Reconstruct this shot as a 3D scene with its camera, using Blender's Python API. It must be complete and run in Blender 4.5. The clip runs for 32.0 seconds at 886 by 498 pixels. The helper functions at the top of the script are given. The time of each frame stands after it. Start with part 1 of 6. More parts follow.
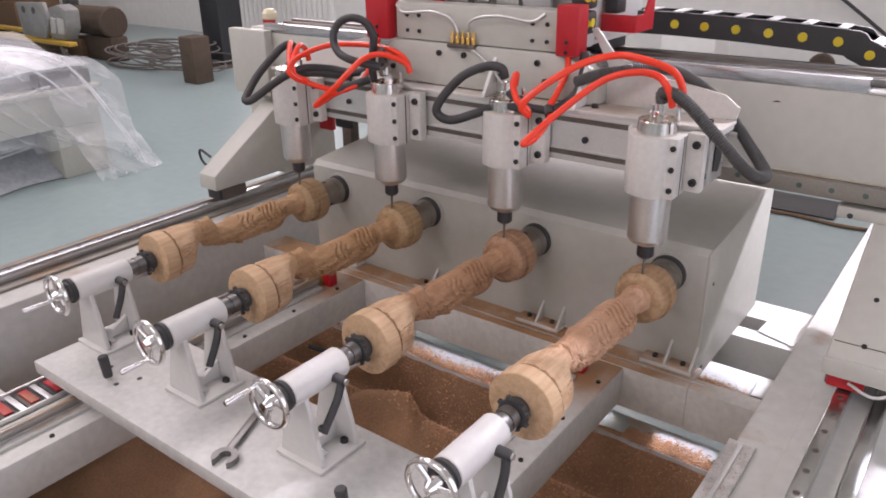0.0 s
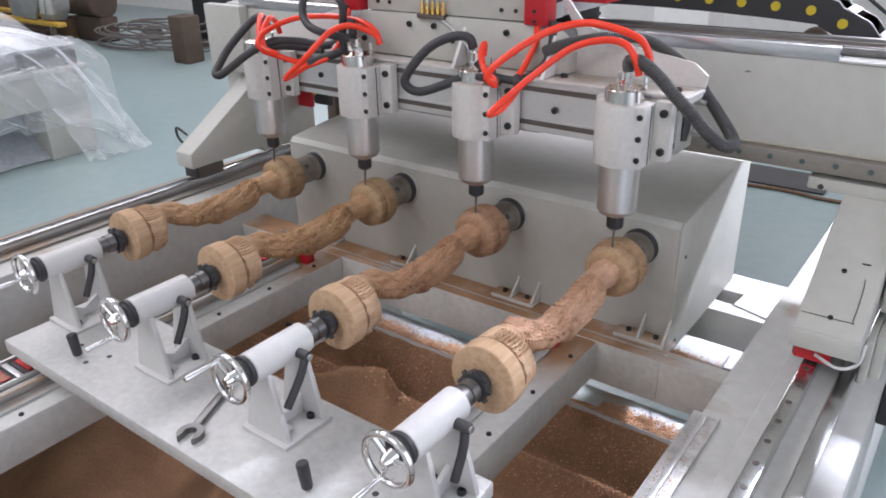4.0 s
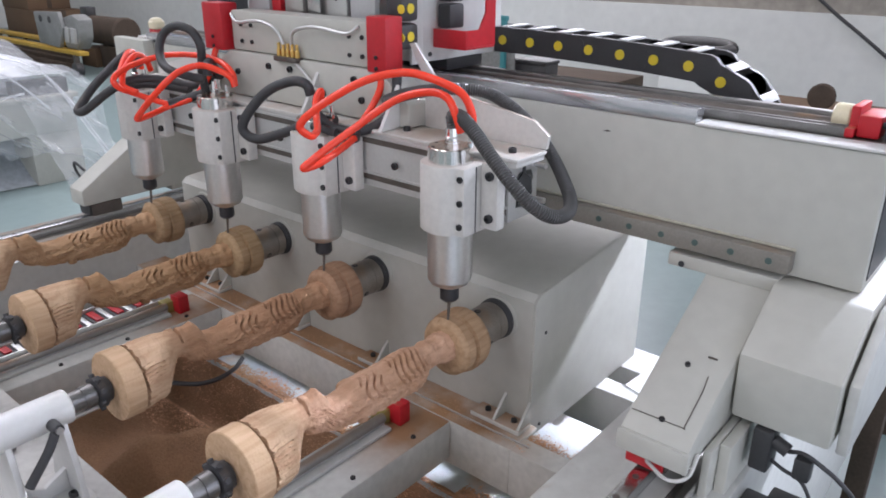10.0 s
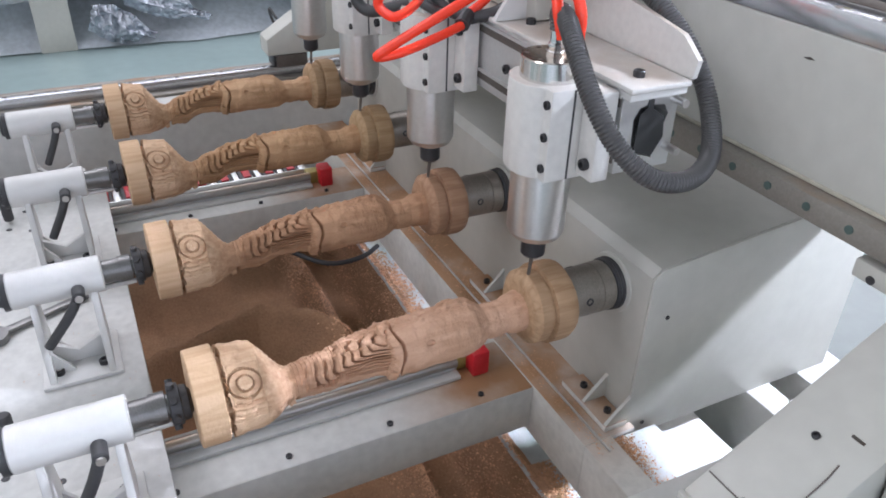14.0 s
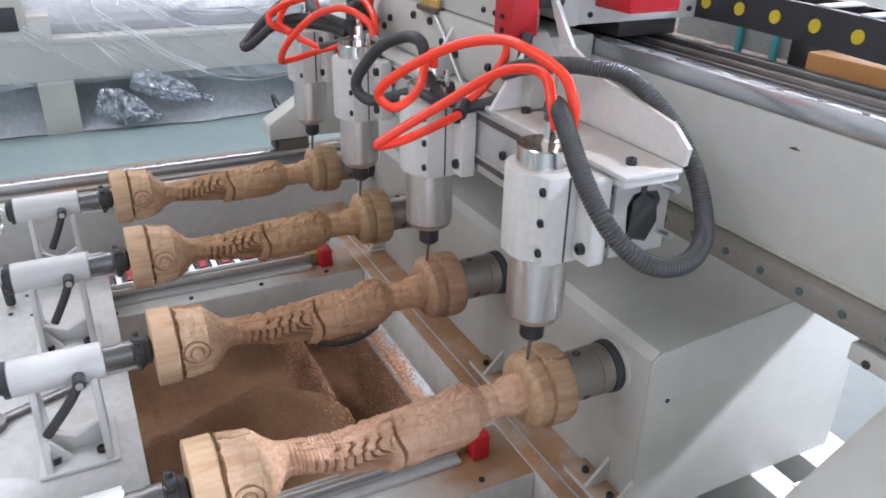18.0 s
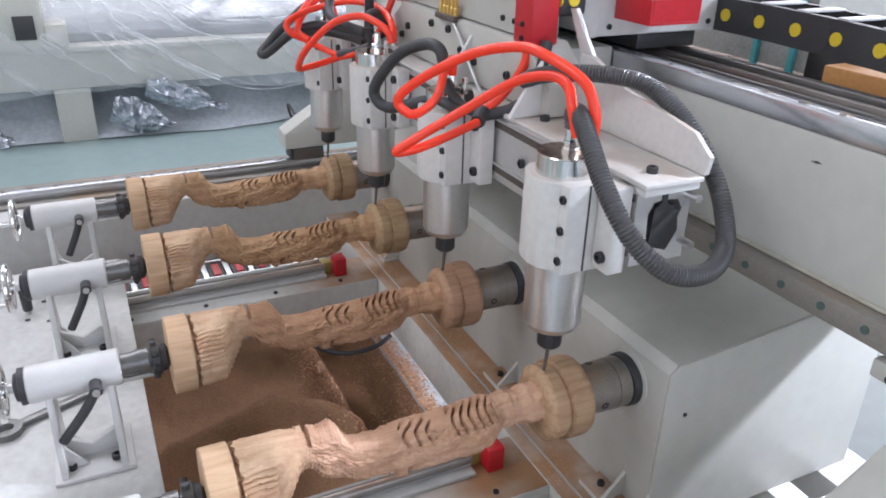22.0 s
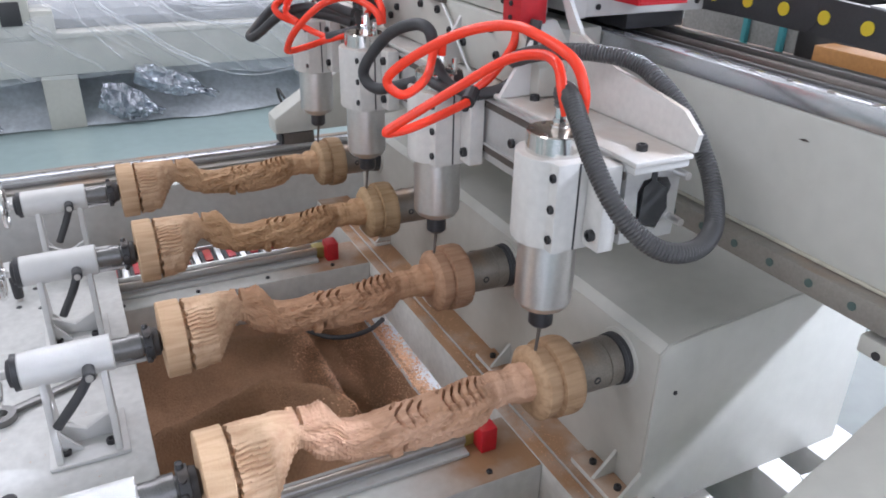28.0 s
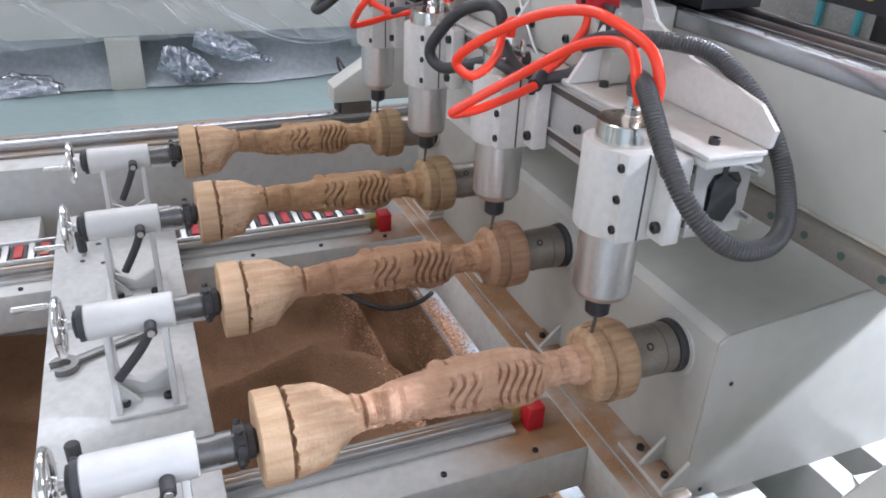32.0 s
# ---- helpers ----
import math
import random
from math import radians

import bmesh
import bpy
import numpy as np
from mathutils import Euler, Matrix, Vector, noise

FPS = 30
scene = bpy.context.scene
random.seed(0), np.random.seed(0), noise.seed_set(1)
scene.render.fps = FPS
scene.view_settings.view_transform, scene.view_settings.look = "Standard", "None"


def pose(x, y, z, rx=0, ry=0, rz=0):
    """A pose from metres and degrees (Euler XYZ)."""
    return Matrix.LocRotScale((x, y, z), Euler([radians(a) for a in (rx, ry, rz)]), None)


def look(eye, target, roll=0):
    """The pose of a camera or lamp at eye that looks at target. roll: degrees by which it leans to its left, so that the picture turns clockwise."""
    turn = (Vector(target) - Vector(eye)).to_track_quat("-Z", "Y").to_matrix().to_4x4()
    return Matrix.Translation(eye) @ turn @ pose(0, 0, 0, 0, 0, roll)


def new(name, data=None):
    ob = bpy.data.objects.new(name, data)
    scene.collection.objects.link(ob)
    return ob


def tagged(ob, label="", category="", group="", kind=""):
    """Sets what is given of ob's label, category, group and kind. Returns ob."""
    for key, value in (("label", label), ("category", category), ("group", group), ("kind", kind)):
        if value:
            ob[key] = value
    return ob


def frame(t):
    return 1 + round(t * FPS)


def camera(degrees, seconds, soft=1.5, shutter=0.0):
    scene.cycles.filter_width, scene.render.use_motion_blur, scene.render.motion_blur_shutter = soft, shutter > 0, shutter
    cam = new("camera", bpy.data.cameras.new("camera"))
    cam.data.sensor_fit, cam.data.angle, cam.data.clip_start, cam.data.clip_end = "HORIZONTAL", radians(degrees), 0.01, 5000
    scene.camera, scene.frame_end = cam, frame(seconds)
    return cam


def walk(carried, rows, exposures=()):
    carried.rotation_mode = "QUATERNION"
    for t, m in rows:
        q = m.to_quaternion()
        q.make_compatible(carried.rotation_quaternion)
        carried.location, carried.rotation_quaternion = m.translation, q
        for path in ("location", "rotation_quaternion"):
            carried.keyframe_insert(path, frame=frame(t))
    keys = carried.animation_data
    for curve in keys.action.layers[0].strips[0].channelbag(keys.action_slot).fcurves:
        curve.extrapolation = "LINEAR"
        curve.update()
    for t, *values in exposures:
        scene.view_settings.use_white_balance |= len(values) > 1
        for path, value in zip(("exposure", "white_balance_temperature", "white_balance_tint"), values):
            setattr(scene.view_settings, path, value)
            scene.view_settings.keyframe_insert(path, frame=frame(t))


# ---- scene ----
cam = camera(60.9, 32.0, soft=1.8)
PATH = [
    (0, (1.003, -0.704, 1.654), (-0.108, 0.758, 0.861), -0.8),
    (0.5, (1.024, -0.665, 1.65), (-0.097, 0.766, 0.817), -0.8),
    (1, (1.037, -0.655, 1.644), (-0.076, 0.779, 0.805), -0.6),
    (1.5, (1.042, -0.653, 1.646), (-0.065, 0.799, 0.83), -0.2),
    (2, (1.044, -0.654, 1.642), (-0.064, 0.796, 0.823), -0.4),
    (2.5, (1.044, -0.657, 1.641), (-0.059, 0.793, 0.816), -0.5),
    (4.5, (1.05, -0.664, 1.639), (-0.052, 0.776, 0.795), -1.6),
    (5, (1.048, -0.659, 1.64), (-0.065, 0.769, 0.792), -1.6),
    (5.5, (1.044, -0.658, 1.637), (-0.066, 0.767, 0.777), -1.4),
    (6, (1.043, -0.659, 1.63), (-0.069, 0.768, 0.777), -1.4),
    (6.5, (1.042, -0.659, 1.633), (-0.038, 0.789, 0.773), -0.9),
    (7, (1.048, -0.651, 1.634), (0.004, 0.819, 0.769), -0.8),
    (7.5, (1.051, -0.65, 1.635), (0.013, 0.829, 0.78), -0.8),
    (8, (1.051, -0.648, 1.631), (0.013, 0.835, 0.78), -1.0),
    (8.5, (1.039, -0.638, 1.628), (0.008, 0.848, 0.775), -1.3),
    (9, (1.031, -0.582, 1.623), (0.04, 0.965, 0.834), -2.2),
    (9.5, (1.16, -0.444, 1.606), (0.06, 1.057, 0.874), -0.8),
    (10, (1.258, -0.298, 1.62), (0.063, 1.122, 0.874), 0.4),
    (10.5, (1.21, -0.138, 1.62), (-0.133, 1.196, 0.977), 6.8),
    (11, (1.182, -0.006, 1.622), (-0.358, 1.055, 0.915), 4.0),
    (11.5, (1.228, 0.121, 1.609), (-0.377, 0.911, 0.714), 3.4),
    (12, (1.232, 0.16, 1.591), (-0.357, 0.819, 0.571), 1.1),
    (12.5, (1.224, 0.151, 1.587), (-0.342, 0.807, 0.53), 0.2),
    (13, (1.219, 0.136, 1.586), (-0.315, 0.855, 0.523), 1.0),
    (13.5, (1.218, 0.127, 1.584), (-0.304, 0.883, 0.529), 1.5),
    (14, (1.221, 0.122, 1.583), (-0.296, 0.891, 0.53), 1.7),
    (14.5, (1.225, 0.121, 1.586), (-0.29, 0.902, 0.54), 2.1),
    (16.5, (1.223, 0.121, 1.587), (-0.291, 0.909, 0.545), 2.2),
    (17, (1.223, 0.122, 1.587), (-0.29, 0.916, 0.547), 2.2),
    (17.5, (1.227, 0.12, 1.591), (-0.314, 0.925, 0.603), 1.8),
    (18, (1.225, 0.118, 1.605), (-0.376, 0.929, 0.722), 1.3),
    (18.5, (1.226, 0.113, 1.611), (-0.395, 0.929, 0.77), 1.0),
    (19, (1.23, 0.113, 1.614), (-0.407, 0.932, 0.807), 0.7),
    (19.5, (1.227, 0.112, 1.613), (-0.409, 0.925, 0.799), 1.2),
    (20, (1.223, 0.112, 1.609), (-0.414, 0.904, 0.778), 1.3),
    (20.5, (1.221, 0.111, 1.608), (-0.41, 0.903, 0.764), 1.3),
    (21, (1.219, 0.111, 1.605), (-0.408, 0.899, 0.749), 1.3),
    (21.5, (1.22, 0.111, 1.605), (-0.408, 0.897, 0.749), 1.3),
    (22, (1.219, 0.109, 1.605), (-0.404, 0.901, 0.745), 1.5),
    (22.5, (1.221, 0.11, 1.605), (-0.4, 0.903, 0.742), 1.5),
    (23, (1.221, 0.116, 1.607), (-0.4, 0.904, 0.74), 1.2),
    (23.5, (1.221, 0.114, 1.606), (-0.399, 0.905, 0.74), 1.2),
    (24, (1.221, 0.116, 1.603), (-0.399, 0.904, 0.734), 1.0),
    (24.5, (1.219, 0.117, 1.603), (-0.401, 0.899, 0.728), 1.1),
    (25, (1.216, 0.116, 1.602), (-0.4, 0.897, 0.719), 1.1),
    (25.5, (1.216, 0.113, 1.602), (-0.394, 0.902, 0.717), 1.4),
    (27.5, (1.221, 0.107, 1.601), (-0.379, 0.911, 0.711), 1.5),
    (28, (1.224, 0.109, 1.602), (-0.375, 0.912, 0.707), 1.2),
    (28.5, (1.224, 0.107, 1.6), (-0.373, 0.897, 0.692), 1.4),
    (29, (1.228, 0.108, 1.598), (-0.389, 0.823, 0.664), 0.9),
    (29.5, (1.232, 0.111, 1.597), (-0.398, 0.81, 0.673), 0.7),
    (30, (1.23, 0.106, 1.597), (-0.393, 0.819, 0.671), 1.0),
    (30.5, (1.227, 0.103, 1.599), (-0.39, 0.82, 0.666), 1.4),
    (31, (1.225, 0.1, 1.599), (-0.384, 0.827, 0.659), 1.8),
    (31.5, (1.222, 0.095, 1.598), (-0.385, 0.819, 0.654), 2.3),
    (32, (1.213, 0.087, 1.598), (-0.404, 0.778, 0.645), 2.6),
]
walk(cam, [(t, look(eye, target, roll)) for t, eye, target, roll in PATH], exposures=[(0, -0.10, 6780, 29), (2.5, -0.10, 6780, 29), (4.5, -0.02, 6130, 20), (10.5, -0.08, 6150, 21), (12.5, 0.12, 6050, 19), (32, 0.12, 6050, 19)])

# ---- daylight ----
world = bpy.data.worlds.new("sky")
scene.world = world
world.use_nodes = True
wn, wl = world.node_tree.nodes, world.node_tree.links
sky = wn.new("ShaderNodeTexSky")
sky.sky_type, sky.sun_disc, sky.sun_elevation, sky.sun_rotation = "NISHITA", False, radians(48), radians(120)
wl.new(sky.outputs[0], wn["Background"].inputs[0])
wn["Background"].inputs[1].default_value = 0.12


def daylight_lamp(name, at, to, sx, sy, watts, colour):
    data = bpy.data.lights.new(name, "AREA")
    data.shape, data.size, data.size_y, data.energy, data.color = "RECTANGLE", sx, sy, watts, colour
    ob = new(name, data)
    ob.matrix_world = look(at, to)
    return ob


HALL = dict(x0=-16.0, x1=5.0, y0=-7.0, y1=7.5, h=6.0)
COOL, DAY = (0.90, 0.95, 1.0), (1.0, 0.99, 0.97)
for wy, watts in ((-2.75, 70), (2.25, 62)):
    daylight_lamp("door_light", (4.98, wy, 2.0), (0, wy, 1.2), 3.5, 4.0, watts, COOL)
# lamps added at unseen north windows, to brighten the far side
for wx, watts in ((-8.0, 170), (-3.5, 150), (1.0, 110)):
    daylight_lamp("daylight_lamp", (wx, 7.45, 3.6), (wx, 0, 1.6), 3.0, 2.0, watts, DAY)
# unseen roof openings added for fill light; the third brightens the front faces
ROOF_FILLS = ((-10.0, -8.0, -4.0, 5.0, 150), (-5.0, -3.0, -4.0, 5.0, 335), (-1.0, 1.5, -5.6, -3.4, 125))
for sx0, sx1, sy0, sy1, watts in ROOF_FILLS:
    sx, sy = (sx0 + sx1) / 2, (sy0 + sy1) / 2
    daylight_lamp("roof_fill_light", (sx, sy, 5.98), (sx, sy, 0), sx1 - sx0, sy1 - sy0, watts, DAY)
# strong cool light from a small rooflight beyond the gantry, which falls forward under its beam
ROOFLIGHT = (2.2, 3.2, 6.2, 7.4)
high = daylight_lamp("rooflight_light", (2.69, 7.07, 6.1), (0.62, 1.05, 0.80), 0.6, 0.5, 13, (0.84, 0.92, 1.0))
high.data.spread = radians(15)


# ---- materials ----
def mat(name, colour, rough=0.5, metal=0.0, vary=0.12, scale=6.0, bump=0.0, bump_scale=60.0, dust=0.0, dust_colour=(0.36, 0.21, 0.11), spec=0.5, dust_from=None):
    m = bpy.data.materials.new(name)
    m.use_nodes = True
    n, l = m.node_tree.nodes, m.node_tree.links
    b = n["Principled BSDF"]
    b.inputs["Roughness"].default_value, b.inputs["Metallic"].default_value = rough, metal
    b.inputs["Specular IOR Level"].default_value = spec
    tc = n.new("ShaderNodeTexCoord")
    big = n.new("ShaderNodeTexNoise")
    big.inputs["Scale"].default_value, big.inputs["Detail"].default_value = scale, 6
    fine = n.new("ShaderNodeTexNoise")
    fine.inputs["Scale"].default_value, fine.inputs["Detail"].default_value = scale * 14, 4
    l.new(tc.outputs["Object"], big.inputs["Vector"])
    l.new(tc.outputs["Object"], fine.inputs["Vector"])
    add = n.new("ShaderNodeMath")
    add.operation = "ADD"
    l.new(big.outputs["Fac"], add.inputs[0])
    l.new(fine.outputs["Fac"], add.inputs[1])
    span = n.new("ShaderNodeMapRange")
    span.inputs[1].default_value, span.inputs[2].default_value = 0.6, 1.4
    span.inputs[3].default_value, span.inputs[4].default_value = 1 - vary, 1 + vary
    l.new(add.outputs[0], span.inputs[0])
    tone = n.new("ShaderNodeMix")
    tone.data_type, tone.blend_type = "RGBA", "MULTIPLY"
    tone.inputs[0].default_value = 1.0
    tone.inputs[6].default_value = (*colour, 1)
    l.new(span.outputs[0], tone.inputs[7])
    out = tone.outputs[2]
    if dust:
        mask = n.new("ShaderNodeTexNoise")
        mask.inputs["Scale"].default_value, mask.inputs["Detail"].default_value = 9.0, 9
        l.new(tc.outputs["Object"], mask.inputs["Vector"])
        ramp = n.new("ShaderNodeMapRange")
        ramp.inputs[1].default_value, ramp.inputs[2].default_value = 0.62 - 0.3 * dust, 0.80 if dust < 1 else 0.52
        l.new(mask.outputs["Fac"], ramp.inputs[0])
        geo = n.new("ShaderNodeNewGeometry")
        up = n.new("ShaderNodeSeparateXYZ")
        l.new(geo.outputs["Normal"], up.inputs[0])
        level = n.new("ShaderNodeMapRange")
        level.inputs[1].default_value, level.inputs[2].default_value = 0.3, 0.9
        l.new(up.outputs[2], level.inputs[0])
        both = n.new("ShaderNodeMath")
        both.operation = "MULTIPLY"
        l.new(ramp.outputs[0], both.inputs[0])
        l.new(level.outputs[0], both.inputs[1])
        if dust_from:
            # thick near the cutters, thinning out along one axis
            place = n.new("ShaderNodeSeparateXYZ")
            l.new(tc.outputs["Object"], place.inputs[0])
            thin = n.new("ShaderNodeMapRange")
            thin.interpolation_type = "SMOOTHSTEP"
            thin.inputs[1].default_value, thin.inputs[2].default_value = dust_from[1:]
            l.new(place.outputs[dust_from[0]], thin.inputs[0])
            more = n.new("ShaderNodeMath")
            more.operation = "MULTIPLY"
            l.new(both.outputs[0], more.inputs[0])
            l.new(thin.outputs[0], more.inputs[1])
            both = more
        cover = n.new("ShaderNodeMix")
        cover.data_type = "RGBA"
        l.new(both.outputs[0], cover.inputs[0])
        l.new(out, cover.inputs[6])
        cover.inputs[7].default_value = (*dust_colour, 1)
        out = cover.outputs[2]
    l.new(out, b.inputs["Base Color"])
    if bump:
        bn = n.new("ShaderNodeTexNoise")
        bn.inputs["Scale"].default_value, bn.inputs["Detail"].default_value = bump_scale, 5
        l.new(tc.outputs["Object"], bn.inputs["Vector"])
        bp = n.new("ShaderNodeBump")
        bp.inputs["Strength"].default_value, bp.inputs["Distance"].default_value = bump, 0.004
        l.new(bn.outputs["Fac"], bp.inputs["Height"])
        l.new(bp.outputs[0], b.inputs["Normal"])
    return m


M_PAINT = mat("machine_paint", (0.515, 0.51, 0.46), 0.42, vary=0.07, scale=2.5, bump=0.05, bump_scale=180)
M_BED = mat("bed_paint", (0.54, 0.54, 0.51), 0.45, vary=0.12, scale=3, bump=0.08, bump_scale=120, dust=0.12)
M_BEAM = mat("dusty_beam_paint", (0.62, 0.62, 0.585), 0.5, vary=0.14, scale=4, bump=0.08, bump_scale=120, dust=2.0, dust_from=(1, -0.08, 0.10), dust_colour=(0.34, 0.185, 0.09))
M_DUSTY = mat("dusty_paint", (0.62, 0.605, 0.56), 0.6, vary=0.15, scale=5, bump=0.15, bump_scale=200, dust=1.7, dust_colour=(0.36, 0.20, 0.10), dust_from=(0, 0.70, 0.50))
M_STREWN = mat("strewn_paint", (0.55, 0.58, 0.58), 0.5, vary=0.12, scale=5, bump=0.3, bump_scale=160, dust=0.35, dust_colour=(0.50, 0.30, 0.17))
M_WHITE = mat("white_paint", (0.65, 0.645, 0.62), 0.38, vary=0.07, scale=4, bump=0.03, bump_scale=200)
M_SHELF = mat("dusty_white_paint", (0.64, 0.625, 0.59), 0.45, vary=0.10, scale=7, bump=0.06, bump_scale=200, dust=0.9, dust_colour=(0.45, 0.34, 0.25))
M_CAP = mat("dusty_turned_steel", (0.72, 0.70, 0.67), 0.16, 0.95, vary=0.10, scale=30, dust=1.1, dust_colour=(0.50, 0.36, 0.26))
M_PLATE = mat("plate_paint", (0.57, 0.57, 0.545), 0.45, vary=0.16, scale=5, bump=0.05, bump_scale=150)
M_STEEL = mat("brushed_steel", (0.66, 0.645, 0.63), 0.30, 0.9, vary=0.08, scale=10, bump=0.03, bump_scale=300)
M_CHROME = mat("chrome", (0.85, 0.85, 0.85), 0.13, 1.0, vary=0.04, scale=10)
M_RAIL = mat("ground_steel", (0.66, 0.66, 0.66), 0.22, 1.0, vary=0.08, scale=20, dust=0.1)
M_DULL = mat("dusty_round_rail", (0.36, 0.345, 0.32), 0.34, 0.8, vary=0.15, scale=25, dust=0.8)
M_GALV = mat("dull_galvanised_steel", (0.22, 0.215, 0.21), 0.38, 0.9, vary=0.2, scale=30)
M_NUT = mat("blackened_steel", (0.06, 0.06, 0.065), 0.32, 0.6, vary=0.2, scale=40)
M_ALU = mat("aluminium", (0.70, 0.70, 0.69), 0.38, 0.8, vary=0.06, scale=12)
M_DARK = mat("dark_steel", (0.16, 0.14, 0.125), 0.45, 0.7, vary=0.25, scale=30, dust=0.2)
M_CHUCK = mat("chuck_steel", (0.30, 0.27, 0.235), 0.42, 0.75, vary=0.25, scale=30, dust=0.3)
M_BLACK = mat("black_plastic", (0.042, 0.042, 0.044), 0.5, vary=0.2, scale=20, dust=0.1, dust_colour=(0.2, 0.15, 0.11))
M_BOLT = mat("black_bolt", (0.045, 0.045, 0.047), 0.4, 0.5, vary=0.2, scale=60)
M_RED = mat("red_paint", (0.50, 0.014, 0.022), 0.42, vary=0.12, scale=8, dust=0.25)
M_HOSE = mat("red_hose", (0.95, 0.055, 0.02), 0.25, vary=0.05, scale=20)
M_CONDUIT = mat("grey_conduit", (0.070, 0.068, 0.067), 0.38, vary=0.15, scale=40)
M_YELLOW = mat("yellow_plastic", (0.72, 0.55, 0.03), 0.5, vary=0.06, scale=30)
M_BRASS = mat("brass", (0.75, 0.50, 0.16), 0.3, 0.9, vary=0.1, scale=40)
M_DUST = mat("sawdust", (0.36, 0.205, 0.115), 0.95, vary=0.25, scale=12, bump=0.8, bump_scale=260)
# fresh crumbs and chips; also dust coloured as if light fell on it
M_DUST2 = mat("fresh_and_lit_sawdust", (0.62, 0.36, 0.21), 0.95, vary=0.3, scale=14, bump=0.9, bump_scale=200)
M_FLOOR = mat("floor_paint", (0.245, 0.32, 0.315), 0.32, vary=0.10, scale=0.8, bump=0.04, bump_scale=40)
M_WALL = mat("wall_paint", (0.74, 0.74, 0.71), 0.75, vary=0.07, scale=0.7, bump=0.1, bump_scale=30)
M_CONCRETE = mat("stained_concrete", (0.34, 0.31, 0.27), 0.85, vary=0.3, scale=0.9, bump=0.3, bump_scale=20)
M_CARTON = mat("carton", (0.14, 0.085, 0.048), 0.8, vary=0.15, scale=3)
M_SCUFF = mat("scuffed_steel", (0.60, 0.59, 0.57), 0.4, 0.6, vary=0.35, scale=40, bump=0.6, bump_scale=90)
M_OLIVE = mat("olive_brass", (0.33, 0.27, 0.08), 0.5, 0.2, vary=0.2, scale=20)
M_OLD = mat("grimy_paint", (0.50, 0.47, 0.38), 0.5, vary=0.2, scale=6, bump=0.05, bump_scale=90)
M_RAILOLD = mat("dusty_rail", (0.26, 0.24, 0.21), 0.5, 0.3, vary=0.15, scale=20, dust=0.5)
M_MUSTARD = mat("worn_mustard_paint", (0.40, 0.25, 0.03), 0.55, vary=0.3, scale=6, bump=0.1, bump_scale=40)
M_IRON = mat("grey_cast_iron", (0.23, 0.235, 0.225), 0.6, vary=0.3, scale=7, bump=0.25, bump_scale=50)
M_GREEN = mat("green_plug", (0.075, 0.115, 0.105), 0.5, vary=0.2, scale=30)
M_GREYPL = mat("grey_plastic", (0.50, 0.50, 0.50), 0.4, vary=0.1, scale=20)
M_CREAM = mat("cream_plastic", (0.75, 0.68, 0.48), 0.3, vary=0.08, scale=20)
M_TABLE = mat("blue_grey_table", (0.27, 0.29, 0.31), 0.5, vary=0.15, scale=4)
# colour of the shaded space under the wrapped machine
M_UNDERSHADE = mat("under_bed_shade", (0.50, 0.54, 0.58), 0.25, vary=0.25, scale=2, bump=0.5, bump_scale=4)
M_FOIL = mat("silver_film", (0.42, 0.45, 0.50), 0.16, 0.6, vary=0.5, scale=6, bump=1.0, bump_scale=22)
M_BENCH = mat("dusty_bench_wood", (0.16, 0.115, 0.085), 0.8, vary=0.35, scale=9, bump=0.4, bump_scale=60, dust=0.7, dust_colour=(0.26, 0.20, 0.16))
M_PLANK = mat("orange_plank", (0.42, 0.20, 0.06), 0.6, vary=0.2, scale=5, bump=0.1, bump_scale=60)
M_TEAL = mat("teal_paint", (0.05, 0.25, 0.27), 0.5, vary=0.1, scale=6)
M_WIRE = mat("dull_wire", (0.15, 0.135, 0.125), 0.5, 0.3, vary=0.2, scale=20)
M_TOPRAIL = mat("upper_rail_steel", (0.58, 0.59, 0.61), 0.24, 0.9, vary=0.12, scale=15)
M_MATTE = mat("dark_rubber_and_hollow", (0.035, 0.036, 0.036), 0.7, vary=0.2, scale=6)
M_OLDWOOD = mat("dark_old_wood", (0.075, 0.052, 0.036), 0.8, vary=0.3, scale=8, bump=0.3, bump_scale=40)
M_GREY = mat("grey_cloth", (0.42, 0.42, 0.40), 0.7, vary=0.2, scale=3)


